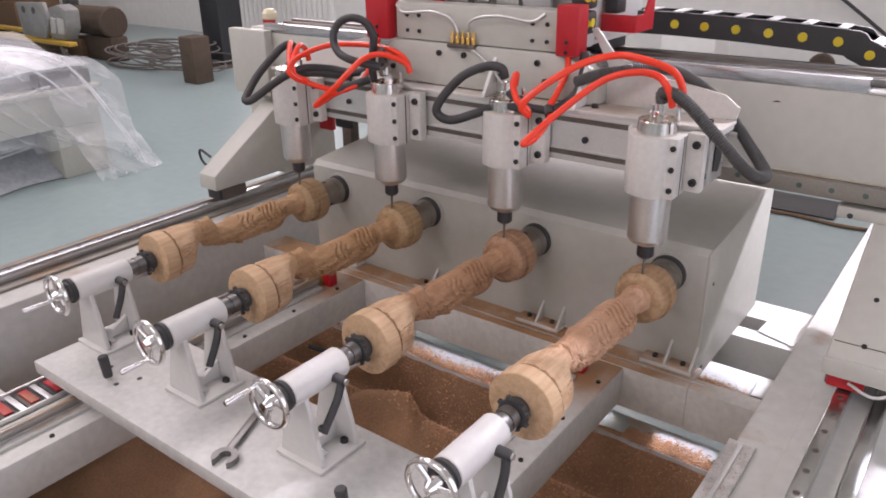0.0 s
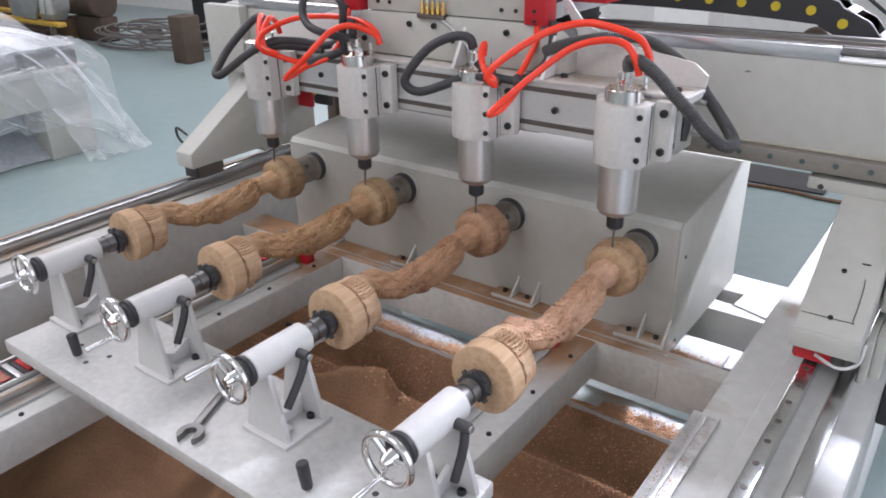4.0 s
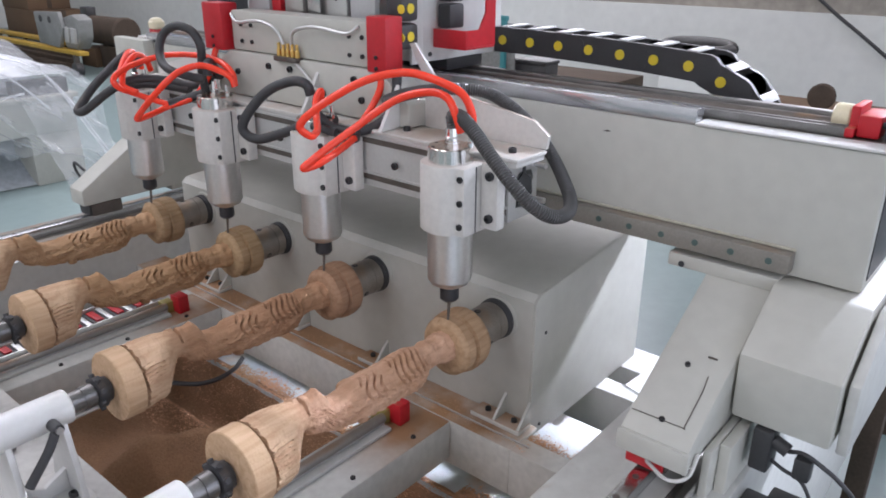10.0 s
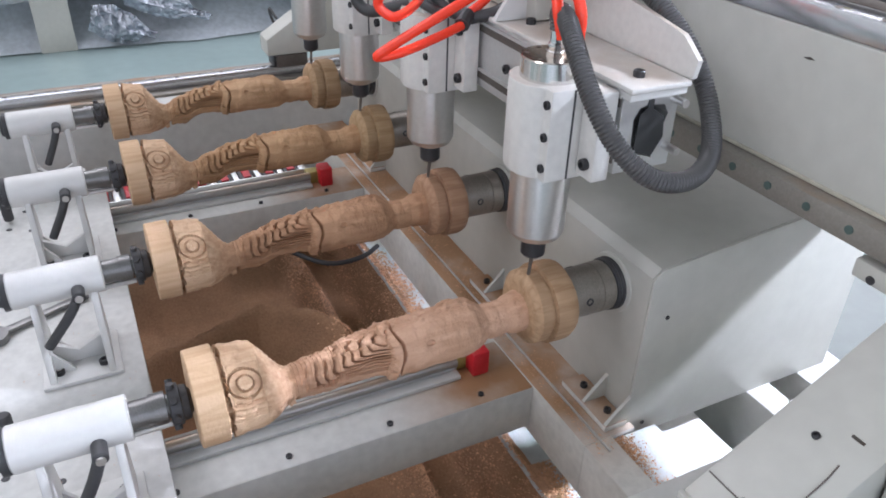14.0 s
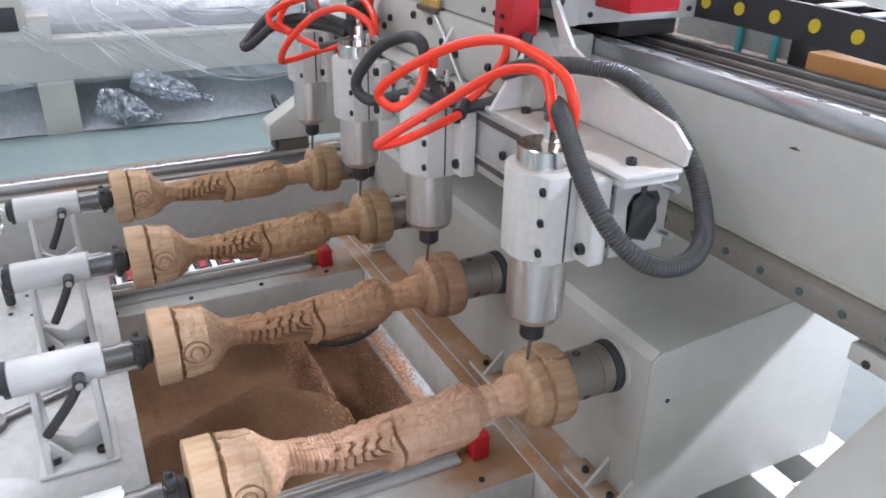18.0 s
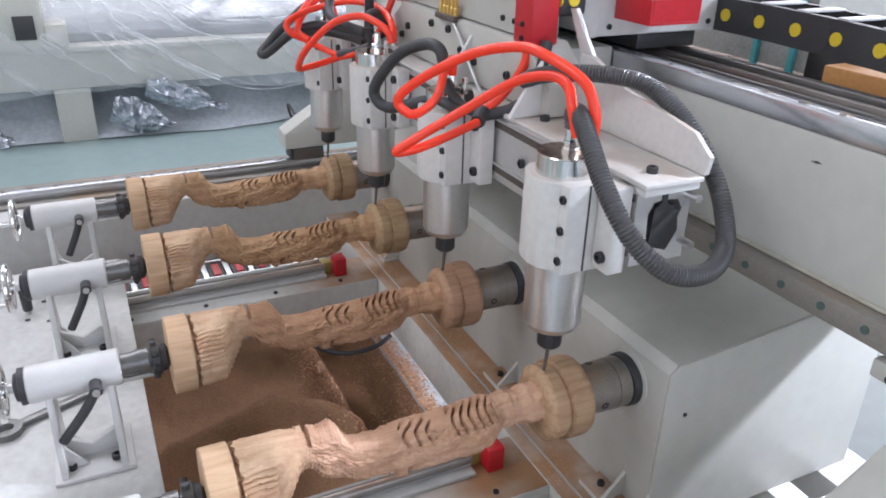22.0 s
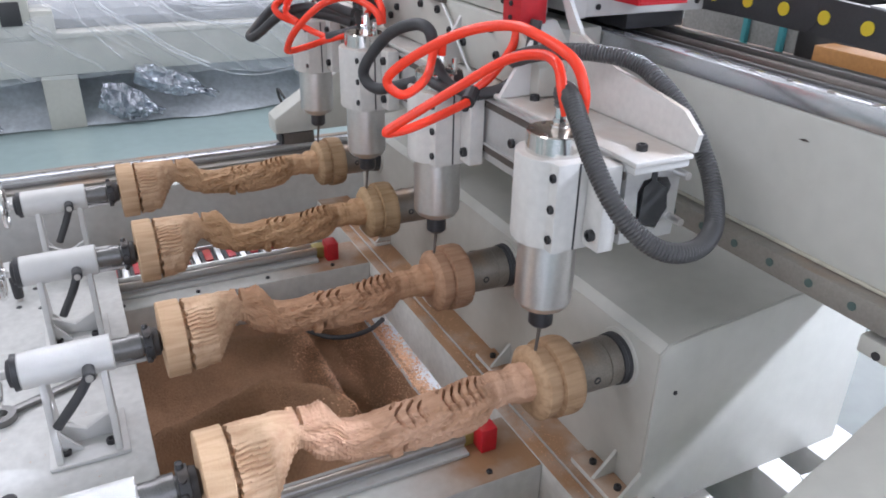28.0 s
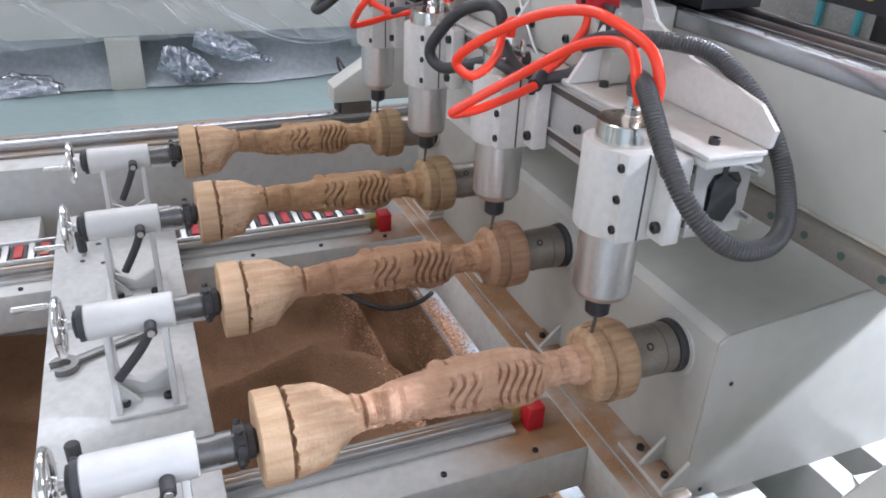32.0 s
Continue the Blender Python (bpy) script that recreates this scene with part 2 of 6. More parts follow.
def wood_material(name, dark, light, relief, mottled=False):
    m = bpy.data.materials.new(name)
    m.use_nodes = True
    n, l = m.node_tree.nodes, m.node_tree.links
    b = n["Principled BSDF"]
    b.inputs["Roughness"].default_value = 0.72
    b.inputs["Specular IOR Level"].default_value = 0.22
    tc = n.new("ShaderNodeTexCoord")
    mp = n.new("ShaderNodeMapping")
    mp.inputs["Scale"].default_value = (22, 2.2, 22)
    l.new(tc.outputs["Object"], mp.inputs["Vector"])
    wave = n.new("ShaderNodeTexNoise")
    wave.inputs["Scale"].default_value, wave.inputs["Detail"].default_value, wave.inputs["Distortion"].default_value = 5.0, 8, 0.5
    l.new(mp.outputs[0], wave.inputs["Vector"])
    patch = n.new("ShaderNodeTexNoise")
    patch.inputs["Scale"].default_value, patch.inputs["Detail"].default_value = 11.0, 5
    l.new(tc.outputs["Object"], patch.inputs["Vector"])
    both = n.new("ShaderNodeMix")
    both.inputs[0].default_value = 0.55 if mottled else 0.3
    l.new(wave.outputs["Fac"], both.inputs[2])
    l.new(patch.outputs["Fac"], both.inputs[3])
    ramp = n.new("ShaderNodeValToRGB")
    ramp.color_ramp.elements[0].position, ramp.color_ramp.elements[0].color = 0.36, (*dark, 1)
    ramp.color_ramp.elements[1].position, ramp.color_ramp.elements[1].color = 0.62, (*light, 1)
    l.new(both.outputs[0], ramp.inputs[0])
    out = ramp.outputs[0]
    if mottled:
        # freshly cut paler wood towards the foot
        sep = n.new("ShaderNodeSeparateXYZ")
        l.new(tc.outputs["Object"], sep.inputs[0])
        wob = n.new("ShaderNodeMath")
        wob.operation = "MULTIPLY_ADD"
        wob.inputs[1].default_value = 0.09
        l.new(patch.outputs["Fac"], wob.inputs[0])
        l.new(sep.outputs[1], wob.inputs[2])
        span = n.new("ShaderNodeMapRange")
        span.inputs[1].default_value, span.inputs[2].default_value = 0.285, 0.345
        l.new(wob.outputs[0], span.inputs[0])
        mix = n.new("ShaderNodeMix")
        mix.data_type = "RGBA"
        l.new(span.outputs[0], mix.inputs[0])
        fresh = n.new("ShaderNodeValToRGB")
        fresh.color_ramp.elements[0].position, fresh.color_ramp.elements[0].color = 0.36, (0.50, 0.315, 0.19, 1)
        fresh.color_ramp.elements[1].position, fresh.color_ramp.elements[1].color = 0.62, (0.64, 0.445, 0.285, 1)
        l.new(wave.outputs["Fac"], fresh.inputs[0])
        l.new(fresh.outputs[0], mix.inputs[6])
        l.new(out, mix.inputs[7])
        out = mix.outputs[2]
    l.new(out, b.inputs["Base Color"])
    fine = n.new("ShaderNodeTexNoise")
    fine.inputs["Scale"].default_value, fine.inputs["Detail"].default_value = 260, 6
    l.new(tc.outputs["Object"], fine.inputs["Vector"])
    bp = n.new("ShaderNodeBump")
    bp.inputs["Strength"].default_value, bp.inputs["Distance"].default_value = 0.3 + 0.4 * relief, 0.002
    l.new(fine.outputs["Fac"], bp.inputs["Height"])
    l.new(bp.outputs[0], b.inputs["Normal"])
    return m


def film_material():
    """Clear film: nearly unseen but for pale creases that run across it."""
    m = bpy.data.materials.new("plastic_film")
    m.use_nodes = True
    n, l = m.node_tree.nodes, m.node_tree.links
    b = n["Principled BSDF"]
    b.inputs["Base Color"].default_value = (0.88, 0.90, 0.92, 1)
    b.inputs["Roughness"].default_value = 0.12
    see = n.new("ShaderNodeBsdfTransparent")
    mix = n.new("ShaderNodeMixShader")
    tc = n.new("ShaderNodeTexCoord")
    lean = n.new("ShaderNodeVectorRotate")
    lean.rotation_type = "X_AXIS"
    lean.inputs["Angle"].default_value = radians(38)
    l.new(tc.outputs["Object"], lean.inputs["Vector"])
    mp = n.new("ShaderNodeMapping")
    mp.inputs["Scale"].default_value = (1.7, 0.30, 3.4)
    l.new(lean.outputs[0], mp.inputs["Vector"])
    ns = n.new("ShaderNodeTexNoise")
    ns.inputs["Scale"].default_value, ns.inputs["Detail"].default_value, ns.inputs["Distortion"].default_value = 1.6, 4, 0.25
    l.new(mp.outputs[0], ns.inputs["Vector"])
    ridge = n.new("ShaderNodeMath")
    ridge.operation = "PINGPONG"
    ridge.inputs[1].default_value = 0.10
    l.new(ns.outputs["Fac"], ridge.inputs[0])
    rg = n.new("ShaderNodeMapRange")
    rg.inputs[1].default_value, rg.inputs[2].default_value = 0.072, 0.10
    rg.inputs[3].default_value, rg.inputs[4].default_value = 0.22, 0.32
    l.new(ridge.outputs[0], rg.inputs[0])
    l.new(rg.outputs[0], mix.inputs[0])
    l.new(see.outputs[0], mix.inputs[1])
    l.new(b.outputs[0], mix.inputs[2])
    bp = n.new("ShaderNodeBump")
    bp.inputs["Strength"].default_value, bp.inputs["Distance"].default_value = 0.7, 0.08
    l.new(ridge.outputs[0], bp.inputs["Height"])
    l.new(bp.outputs[0], b.inputs["Normal"])
    l.new(mix.outputs[0], n["Material Output"].inputs[0])
    return m


M_FILM = film_material()


def fold_material():
    """Film gathered in folds: pale and half clear."""
    m = bpy.data.materials.new("gathered_film")
    m.use_nodes = True
    n, l = m.node_tree.nodes, m.node_tree.links
    b = n["Principled BSDF"]
    b.inputs["Base Color"].default_value = (0.88, 0.90, 0.93, 1)
    b.inputs["Roughness"].default_value = 0.2
    see = n.new("ShaderNodeBsdfTransparent")
    mix = n.new("ShaderNodeMixShader")
    tc = n.new("ShaderNodeTexCoord")
    ns = n.new("ShaderNodeTexNoise")
    ns.inputs["Scale"].default_value, ns.inputs["Detail"].default_value = 4, 3
    l.new(tc.outputs["Object"], ns.inputs["Vector"])
    rg = n.new("ShaderNodeMapRange")
    rg.inputs[1].default_value, rg.inputs[2].default_value = 0.35, 0.68
    rg.inputs[3].default_value, rg.inputs[4].default_value = 0.24, 0.85
    l.new(ns.outputs["Fac"], rg.inputs[0])
    l.new(rg.outputs[0], mix.inputs[0])
    l.new(see.outputs[0], mix.inputs[1])
    l.new(b.outputs[0], mix.inputs[2])
    l.new(mix.outputs[0], n["Material Output"].inputs[0])
    return m


M_FOLD = fold_material()
M_GLASS = bpy.data.materials.new("window_glass")
M_GLASS.use_nodes = True
M_GLASS.node_tree.nodes["Principled BSDF"].inputs["Transmission Weight"].default_value = 1.0
M_GLASS.node_tree.nodes["Principled BSDF"].inputs["Roughness"].default_value = 0.02

# ---- mesh helpers ----
ORG = {}


def thing(name, at, label, category, group="", kind=""):
    ob = new(name)
    ob.location = at
    ob.empty_display_size = 0.05
    ORG[ob.name] = Vector(at)
    return tagged(ob, label, category, group, kind)


def part(name, bm, material, parent=None, label="", smooth=True):
    """Links bm, built in world coordinates, as one mesh under parent."""
    org = ORG[parent.name] if parent else Vector((0, 0, 0))
    bmesh.ops.translate(bm, verts=bm.verts, vec=-org)
    bmesh.ops.recalc_face_normals(bm, faces=bm.faces)
    me = bpy.data.meshes.new(name)
    bm.to_mesh(me)
    bm.free()
    if smooth:
        for p in me.polygons:
            p.use_smooth = True
        me.set_sharp_from_angle(angle=radians(26))
    me.materials.append(material)
    ob = new(name, me)
    if parent:
        ob.parent = parent
        ORG[ob.name] = org
    else:
        ORG[ob.name] = Vector((0, 0, 0))
    if label:
        ob["label"] = label
    return ob


def box(x0, x1, y0, y1, z0, z1, bevel=0.0, bm=None):
    b = bmesh.new()
    vs = [b.verts.new((x, y, z)) for x in (x0, x1) for y in (y0, y1) for z in (z0, z1)]
    for f in ((0, 1, 3, 2), (4, 6, 7, 5), (0, 4, 5, 1), (2, 3, 7, 6), (0, 2, 6, 4), (1, 5, 7, 3)):
        b.faces.new([vs[i] for i in f])
    if bevel:
        bmesh.ops.bevel(b, geom=b.edges[:], offset=bevel, segments=2, affect="EDGES", profile=0.5)
    return merge(bm, b)


def merge(bm, b):
    if bm is None:
        return b
    me = bpy.data.meshes.new("tmp")
    b.to_mesh(me)
    b.free()
    bm.from_mesh(me)
    bpy.data.meshes.remove(me)
    return bm


def rod(p0, p1, r0, r1=None, n=24, bm=None, bevel=0.0):
    p0, p1 = Vector(p0), Vector(p1)
    r1 = r0 if r1 is None else r1
    d = p1 - p0
    q = d.to_track_quat("Z", "Y").to_matrix()
    b = bmesh.new()
    prof = [(0, r0), (d.length, r1)]
    if bevel:
        prof = [(0, r0 - bevel), (bevel, r0), (d.length - bevel, r1), (d.length, r1 - bevel)]
    rings = [[b.verts.new(p0 + q @ Vector((r * math.cos(2 * math.pi * i / n), r * math.sin(2 * math.pi * i / n), h))) for i in range(n)] for h, r in prof]
    for a, c in zip(rings, rings[1:]):
        for i in range(n):
            b.faces.new((a[i], a[(i + 1) % n], c[(i + 1) % n], c[i]))
    b.faces.new(rings[0][::-1])
    b.faces.new(rings[-1])
    return merge(bm, b)


def lathe(p0, axis, prof, n=32, bm=None):
    """Turned shape: prof is (height, radius) pairs along axis from p0."""
    q = Vector(axis).to_track_quat("Z", "Y").to_matrix()
    b = bmesh.new()
    rings = [[b.verts.new(Vector(p0) + q @ Vector((r * math.cos(2 * math.pi * i / n), r * math.sin(2 * math.pi * i / n), h))) for i in range(n)] for h, r in prof]
    for a, c in zip(rings, rings[1:]):
        for i in range(n):
            b.faces.new((a[i], a[(i + 1) % n], c[(i + 1) % n], c[i]))
    b.faces.new(rings[0][::-1])
    b.faces.new(rings[-1])
    return merge(bm, b)


def prism(poly, axis, a0, a1, bevel=0.0, bm=None):
    """Polygon (two coordinates, in the order of the other axes) pushed along axis from a0 to a1."""
    b = bmesh.new()

    def at(u, v, w):
        return {"x": (w, u, v), "y": (u, w, v), "z": (u, v, w)}[axis]

    lo = [b.verts.new(at(u, v, a0)) for u, v in poly]
    hi = [b.verts.new(at(u, v, a1)) for u, v in poly]
    k = len(poly)
    b.faces.new(lo)
    b.faces.new(hi[::-1])
    for i in range(k):
        b.faces.new((lo[i], hi[i], hi[(i + 1) % k], lo[(i + 1) % k]))
    bmesh.ops.recalc_face_normals(b, faces=b.faces)
    if bevel:
        bmesh.ops.bevel(b, geom=b.edges[:], offset=bevel, segments=2, affect="EDGES", profile=0.5)
    return merge(bm, b)


def spline(pts, step=8):
    pts = [Vector(p) for p in pts]
    ext = [2 * pts[0] - pts[1]] + pts + [2 * pts[-1] - pts[-2]]
    out = []
    for i in range(1, len(ext) - 2):
        a, b, c, d = ext[i - 1:i + 3]
        for k in range(step):
            s = k / step
            out.append(0.5 * ((2 * b) + (c - a) * s + (2 * a - 5 * b + 4 * c - d) * s * s + (3 * b - a - 3 * c + d) * s ** 3))
    return out + [pts[-1]]


def hose(pts, r, n=16, step=8, ribs=0.0, bm=None):
    n = max(n, 16)
    path = spline(pts, step)
    if ribs:
        fine, left = [path[0]], 0.0
        for a, c in zip(path, path[1:]):
            seg = (c - a).length
            while left + ribs / 2 <= seg:
                left += ribs / 2
                fine.append(a + (c - a) * (left / seg))
            left -= seg
        path = fine
    b = bmesh.new()
    rings, side = [], None
    for i, p in enumerate(path):
        d = (path[min(i + 1, len(path) - 1)] - path[max(i - 1, 0)]).normalized()
        side = d.orthogonal() if side is None else side - d * side.dot(d)
        side.normalize()
        up = d.cross(side)
        rr = r * (1.0 if not ribs or i % 2 else 0.86)
        rings.append([b.verts.new(p + rr * (math.cos(2 * math.pi * k / n) * side + math.sin(2 * math.pi * k / n) * up)) for k in range(n)])
    for a, c in zip(rings, rings[1:]):
        for k in range(n):
            b.faces.new((a[k], a[(k + 1) % n], c[(k + 1) % n], c[k]))
    b.faces.new(rings[0][::-1])
    b.faces.new(rings[-1])
    return merge(bm, b)


def bolt(at, axis, parent, r=0.0062, h=0.007):
    """A socket-head bolt with its hole."""
    a = Vector(axis).normalized()
    return part("bolt", lathe(at, a, [(0, r), (h * 0.85, r), (h, r * 0.85), (h, r * 0.5), (h * 0.5, r * 0.45)], 12), M_BOLT, parent)


AXES = (-0.495, -0.165, 0.165, 0.495)
AZ = 0.95

# ---- hall ----
X0, X1, Y0, Y1, HH = HALL["x0"], HALL["x1"], HALL["y0"], HALL["y1"], HALL["h"]


def wall(name, bm, material, label):
    return tagged(part(name, bm, material, smooth=False), label, "wall", kind="structure")


tagged(part("floor", box(X0, X1, Y0, Y1, -0.2, 0.0), M_FLOOR, smooth=False), "grey-green painted workshop floor", "floor", kind="structure")
tagged(part("ground", box(-80, 80, -80, 80, -0.30, -0.21), M_CONCRETE, smooth=False), "grey concrete yard outside the workshop", "ground", kind="structure")
roof, edge = None, X0
for sx0, sx1, sy0, sy1, watts in ROOF_FILLS:
    roof = box(edge, sx0, Y0, Y1, HH, HH + 0.2, 0, roof)
    roof = box(sx0, sx1, Y0, sy0, HH, HH + 0.2, 0, roof)
    roof = box(sx0, sx1, sy1, Y1, HH, HH + 0.2, 0, roof)
    edge = sx1
lx0, lx1, ly0, ly1 = ROOFLIGHT
for x0, x1, y0, y1 in ((edge, lx0, Y0, Y1), (lx1, X1, Y0, Y1), (lx0, lx1, Y0, ly0), (lx0, lx1, ly1, Y1)):
    roof = box(x0, x1, y0, y1, HH, HH + 0.2, 0, roof)
tagged(part("ceiling", roof, M_WALL, smooth=False), "pale workshop ceiling", "ceiling", kind="structure")
# north wall: white dado, stained concrete, then an added band of unseen windows
wall("wall_dado", box(X0, X1, Y1 - 0.03, Y1 + 0.2, 0.0, 1.07), M_WALL, "white painted lower wall with worn paint")
wall("wall_north", box(X0, X1, Y1, Y1 + 0.2, 1.07, 2.6), M_CONCRETE, "stained grey upper workshop wall")
wall("wall_lintel", box(X0, X1, Y1, Y1 + 0.2, 4.6, HH), M_CONCRETE, "grey concrete wall above the windows")
for px0, px1 in ((X0, -14.0), (-11.0, -9.5), (-6.5, -5.0), (-2.0, -0.5), (2.5, X1)):
    wall("wall_pier", box(px0, px1, Y1, Y1 + 0.2, 2.6, 4.6), M_CONCRETE, "grey concrete pier between windows")
wall("wall_west", box(X0 - 0.2, X0, Y0, Y1, 0.0, HH), M_WALL, "white workshop wall")
wall("wall_south", box(X0, X1, Y0 - 0.2, Y0, 0.0, HH), M_WALL, "white workshop wall")
# east wall with two large door openings
wall("wall_east", box(X1, X1 + 0.2, Y0, Y1, 4.0, HH), M_WALL, "white workshop wall above the openings")
for py0, py1 in ((Y0, -4.5), (-1.0, 0.5), (4.0, Y1)):
    wall("wall_pier", box(X1, X1 + 0.2, py0, py1, 0.0, 4.0), M_WALL, "white wall pier between openings")


def window(name, x0, x1, y, z0, z1):
    w = thing(name, ((x0 + x1) / 2, y, z0), "added workshop window in a steel frame, out of view", "window", kind="structure")
    for k in range(4):
        x = x0 + (x1 - x0) * k / 3
        part("mullion", box(x - 0.03, x + 0.03, y + 0.05, y + 0.11, z0, z1), M_PAINT, w)
    for k in range(3):
        z = z0 + (z1 - z0) * k / 2
        part("window_frame", box(x0, x1, y + 0.055, y + 0.105, z - 0.03, z + 0.03), M_PAINT, w)
    return w


for n, (a, c) in enumerate(((-14.0, -11.0), (-9.5, -6.5), (-5.0, -2.0), (-0.5, 2.5))):
    window(f"window_{n + 1}", a, c, Y1, 2.6, 4.6)

# ---- machine bed ----
bed = thing("machine_bed", (0, 0.5, 0), "pale grey steel machine bed dusted with sawdust", "machine bed")
for side in (1, -1):
    xs = (0.765, 1.0) if side > 0 else (-1.0, -0.765)
    part("side_beam", box(*xs, -2.2, 2.2, 0.28, 0.845, 0.006), M_BED, bed)
    part("rail_seat", box(side * 0.885 - 0.045, side * 0.885 + 0.045, -2.1, 2.1, 0.845, 0.853, 0.002), M_BED if side > 0 else M_RAILOLD, bed)
    part("rail", box(side * 0.885 - 0.0125, side * 0.885 + 0.0125, -2.1, 2.1, 0.853, 0.880, 0.003), M_RAIL if side > 0 else M_TOPRAIL, bed, "polished linear guide rail")
    part("gear_rack", box(side * 0.945 - 0.012, side * 0.945 + 0.012, -2.1, 2.1, 0.845, 0.868, 0.002), M_RAIL if side > 0 else M_RAILOLD, bed, "steel gear rack")
    for y in np.arange(-0.30, 0.61, 0.06):
        part("rail_plug", rod((side * 0.885, y, 0.879), (side * 0.885, y, 0.8808), 0.0052, n=12), M_DARK, bed)
    for y in (-1.9, -0.6, 1.4):
        part("leg", box(side * 0.885 - 0.08, side * 0.885 + 0.08, y - 0.08, y + 0.08, 0, 0.28, 0.005), M_BED, bed)
part("dust_pan", box(-0.764, 0.764, -1.42, 0.69, 0.22, 0.285, 0.004), M_BED, bed)
part("pan_lip", box(-0.764, 0.764, -1.44, -1.40, 0.285, 0.42, 0.003), M_BED, bed)
part("scuffed_strip", box(0.756, 0.80, -1.6, 0.413, 0.845, 0.851, 0.001), M_SCUFF, bed, "scuffed bare steel strip")
part("scuffed_ridge", box(0.774, 0.782, -1.6, 0.40, 0.851, 0.855, 0.001), M_ALU, bed)
for x0, x1 in ((0.315, 0.45), (-0.47, -0.335)):
    ib = part("inner_beam", box(x0, x1, -1.2, 0.69, 0.645, 0.735, 0.005), M_BEAM, bed)
    for y in np.arange(-0.2, 0.66, 0.16):
        bolt((x1 - 0.02, y, 0.735), (0, 0, 1), ib, 0.005, 0.004)
part("cross_beam", prism([(0.69, 0.63), (0.698, 0.63), (0.698, 0.727), (0.785, 0.727), (0.785, 0.735), (0.69, 0.735)], "x", -0.764, 0.594, 0.002), M_DUSTY, bed, "cross beam coated with brown sawdust")
part("cross_beam", prism([(0.69, 0.63), (0.698, 0.63), (0.698, 0.727), (0.740, 0.727), (0.740, 0.735), (0.69, 0.735)], "x", 0.5943, 0.764, 0.002), M_DUSTY, bed)
part("cross_beam", box(-0.765, 0.765, -0.62, -0.50, 0.52, 0.70, 0.005), M_DUSTY, bed)
part("cross_groove", box(-0.62, 0.62, 0.716, 0.719, 0.735, 0.738), M_ALU, bed, "bright scribed line along the beam")
for y0, y1, z0, z1 in ((0.872, 0.965, 0.58, 0.655), (1.043, 1.097, 0.50, 0.70), (1.163, 1.267, 0.50, 0.70)):
    part("cross_bar", box(-0.764, 0.764, y0, y1, z0, z1, 0.003), M_WHITE, bed, "white painted cross bar")
part("lower_cross_beam", box(-0.764, 0.764, 0.684, 0.776, 0.44, 0.55, 0.005), M_STREWN, bed, "pale lower cross beam strewn with crumbs")
# slab added where a bright lit patch lies behind the beam
part("lit_patch_slab", box(0.595, 0.703, 0.7405, 0.825, 0.712, 0.727, 0.002), M_STREWN, bed, "pale blue slab added for a lit patch strewn with sawdust")
for x, y1 in ((0.36, 0.588), (-0.405, 0.575)):
    part("rail_support", box(x - 0.024, x + 0.024, -0.7, y1, 0.735, 0.743, 0.002), M_BED, bed)
    part("round_rail", rod((x, -0.7, 0.756), (x, y1, 0.756), 0.010), M_DULL, bed, "polished round guide rail")
    part("rail_web", box(x - 0.005, x + 0.005, -0.7, y1, 0.743, 0.75), M_ALU, bed)
    part("yellow_buffer", box(x - 0.03, x + 0.0, y1 - 0.005, y1 + 0.025, 0.735, 0.765, 0.003), M_OLIVE, bed)
    part("stop_block", box(x - 0.012, x + 0.028, y1 + 0.02, y1 + 0.05, 0.735, 0.782, 0.003), M_RED, bed, "red rail stop block")
part("plain_card", prism([(0.63, 1.09), (0.72, 1.06), (0.74, 1.16), (0.64, 1.20)], "z", 0.7015, 0.7035), M_WHITE, bed, "white card lying on the bars")
part("side_box", box(-0.72, -0.56, -0.60, -0.18, 0.69, 0.735, 0.004), M_PLATE, bed)

# chain tray on the left of the bed
tray = thing("chain_tray", (-0.52, 0.2, 0.70), "alloy tray with a black and red drag chain", "cable tray")
part("channel", box(-0.572, -0.474, -0.65, 0.60, 0.70, 0.722, 0.002), M_ALU, tray)
for x in (-0.572, -0.479):
    part("flange", box(x, x + 0.005, -0.65, 0.60, 0.722, 0.744, 0.001), M_ALU, tray)
for i in range(22):
    y = -0.62 + i * 0.055
    lk = part("link", box(-0.566, -0.480, y, y + 0.036, 0.722, 0.736, 0.003), M_BLACK, tray)
    part("insert", box(-0.556, -0.495, y + 0.009, y + 0.028, 0.7362, 0.741, 0.002), M_RED, lk, "red insert")
    part("bridge", box(-0.566, -0.480, y + 0.038, y + 0.052, 0.722, 0.739, 0.002), M_ALU, tray)


# sawdust under the machine
def heap(name, x0, x1, y0, y1, nx, ny, height, material, label):
    verts, faces = [], []
    for j in range(ny + 1):
        for i in range(nx + 1):
            x, y = x0 + (x1 - x0) * i / nx, y0 + (y1 - y0) * j / ny
            verts.append((x, y, height(x, y)))
    for j in range(ny):
        for i in range(nx):
            a = j * (nx + 1) + i
            faces.append((a, a + 1, a + nx + 2, a + nx + 1))
    me = bpy.data.meshes.new(name)
    me.from_pydata(verts, [], faces)
    for p in me.polygons:
        p.use_smooth = True
    me.materials.append(material)
    return tagged(new(name, me), label, "sawdust", kind="stuff")


CREST = [Vector(p) for p in ((-0.10, 0.10), (-0.20, 0.24), (-0.23, 0.38), (-0.16, 0.48), (-0.06, 0.54))]


def crest_distance(x, y):
    best = 9.0
    for a, c in zip(CREST, CREST[1:]):
        k = max(0.0, min(1.0, (Vector((x, y)) - a).dot(c - a) / (c - a).length_squared))
        best = min(best, (Vector((x, y)) - a - (c - a) * k).length)
    return best


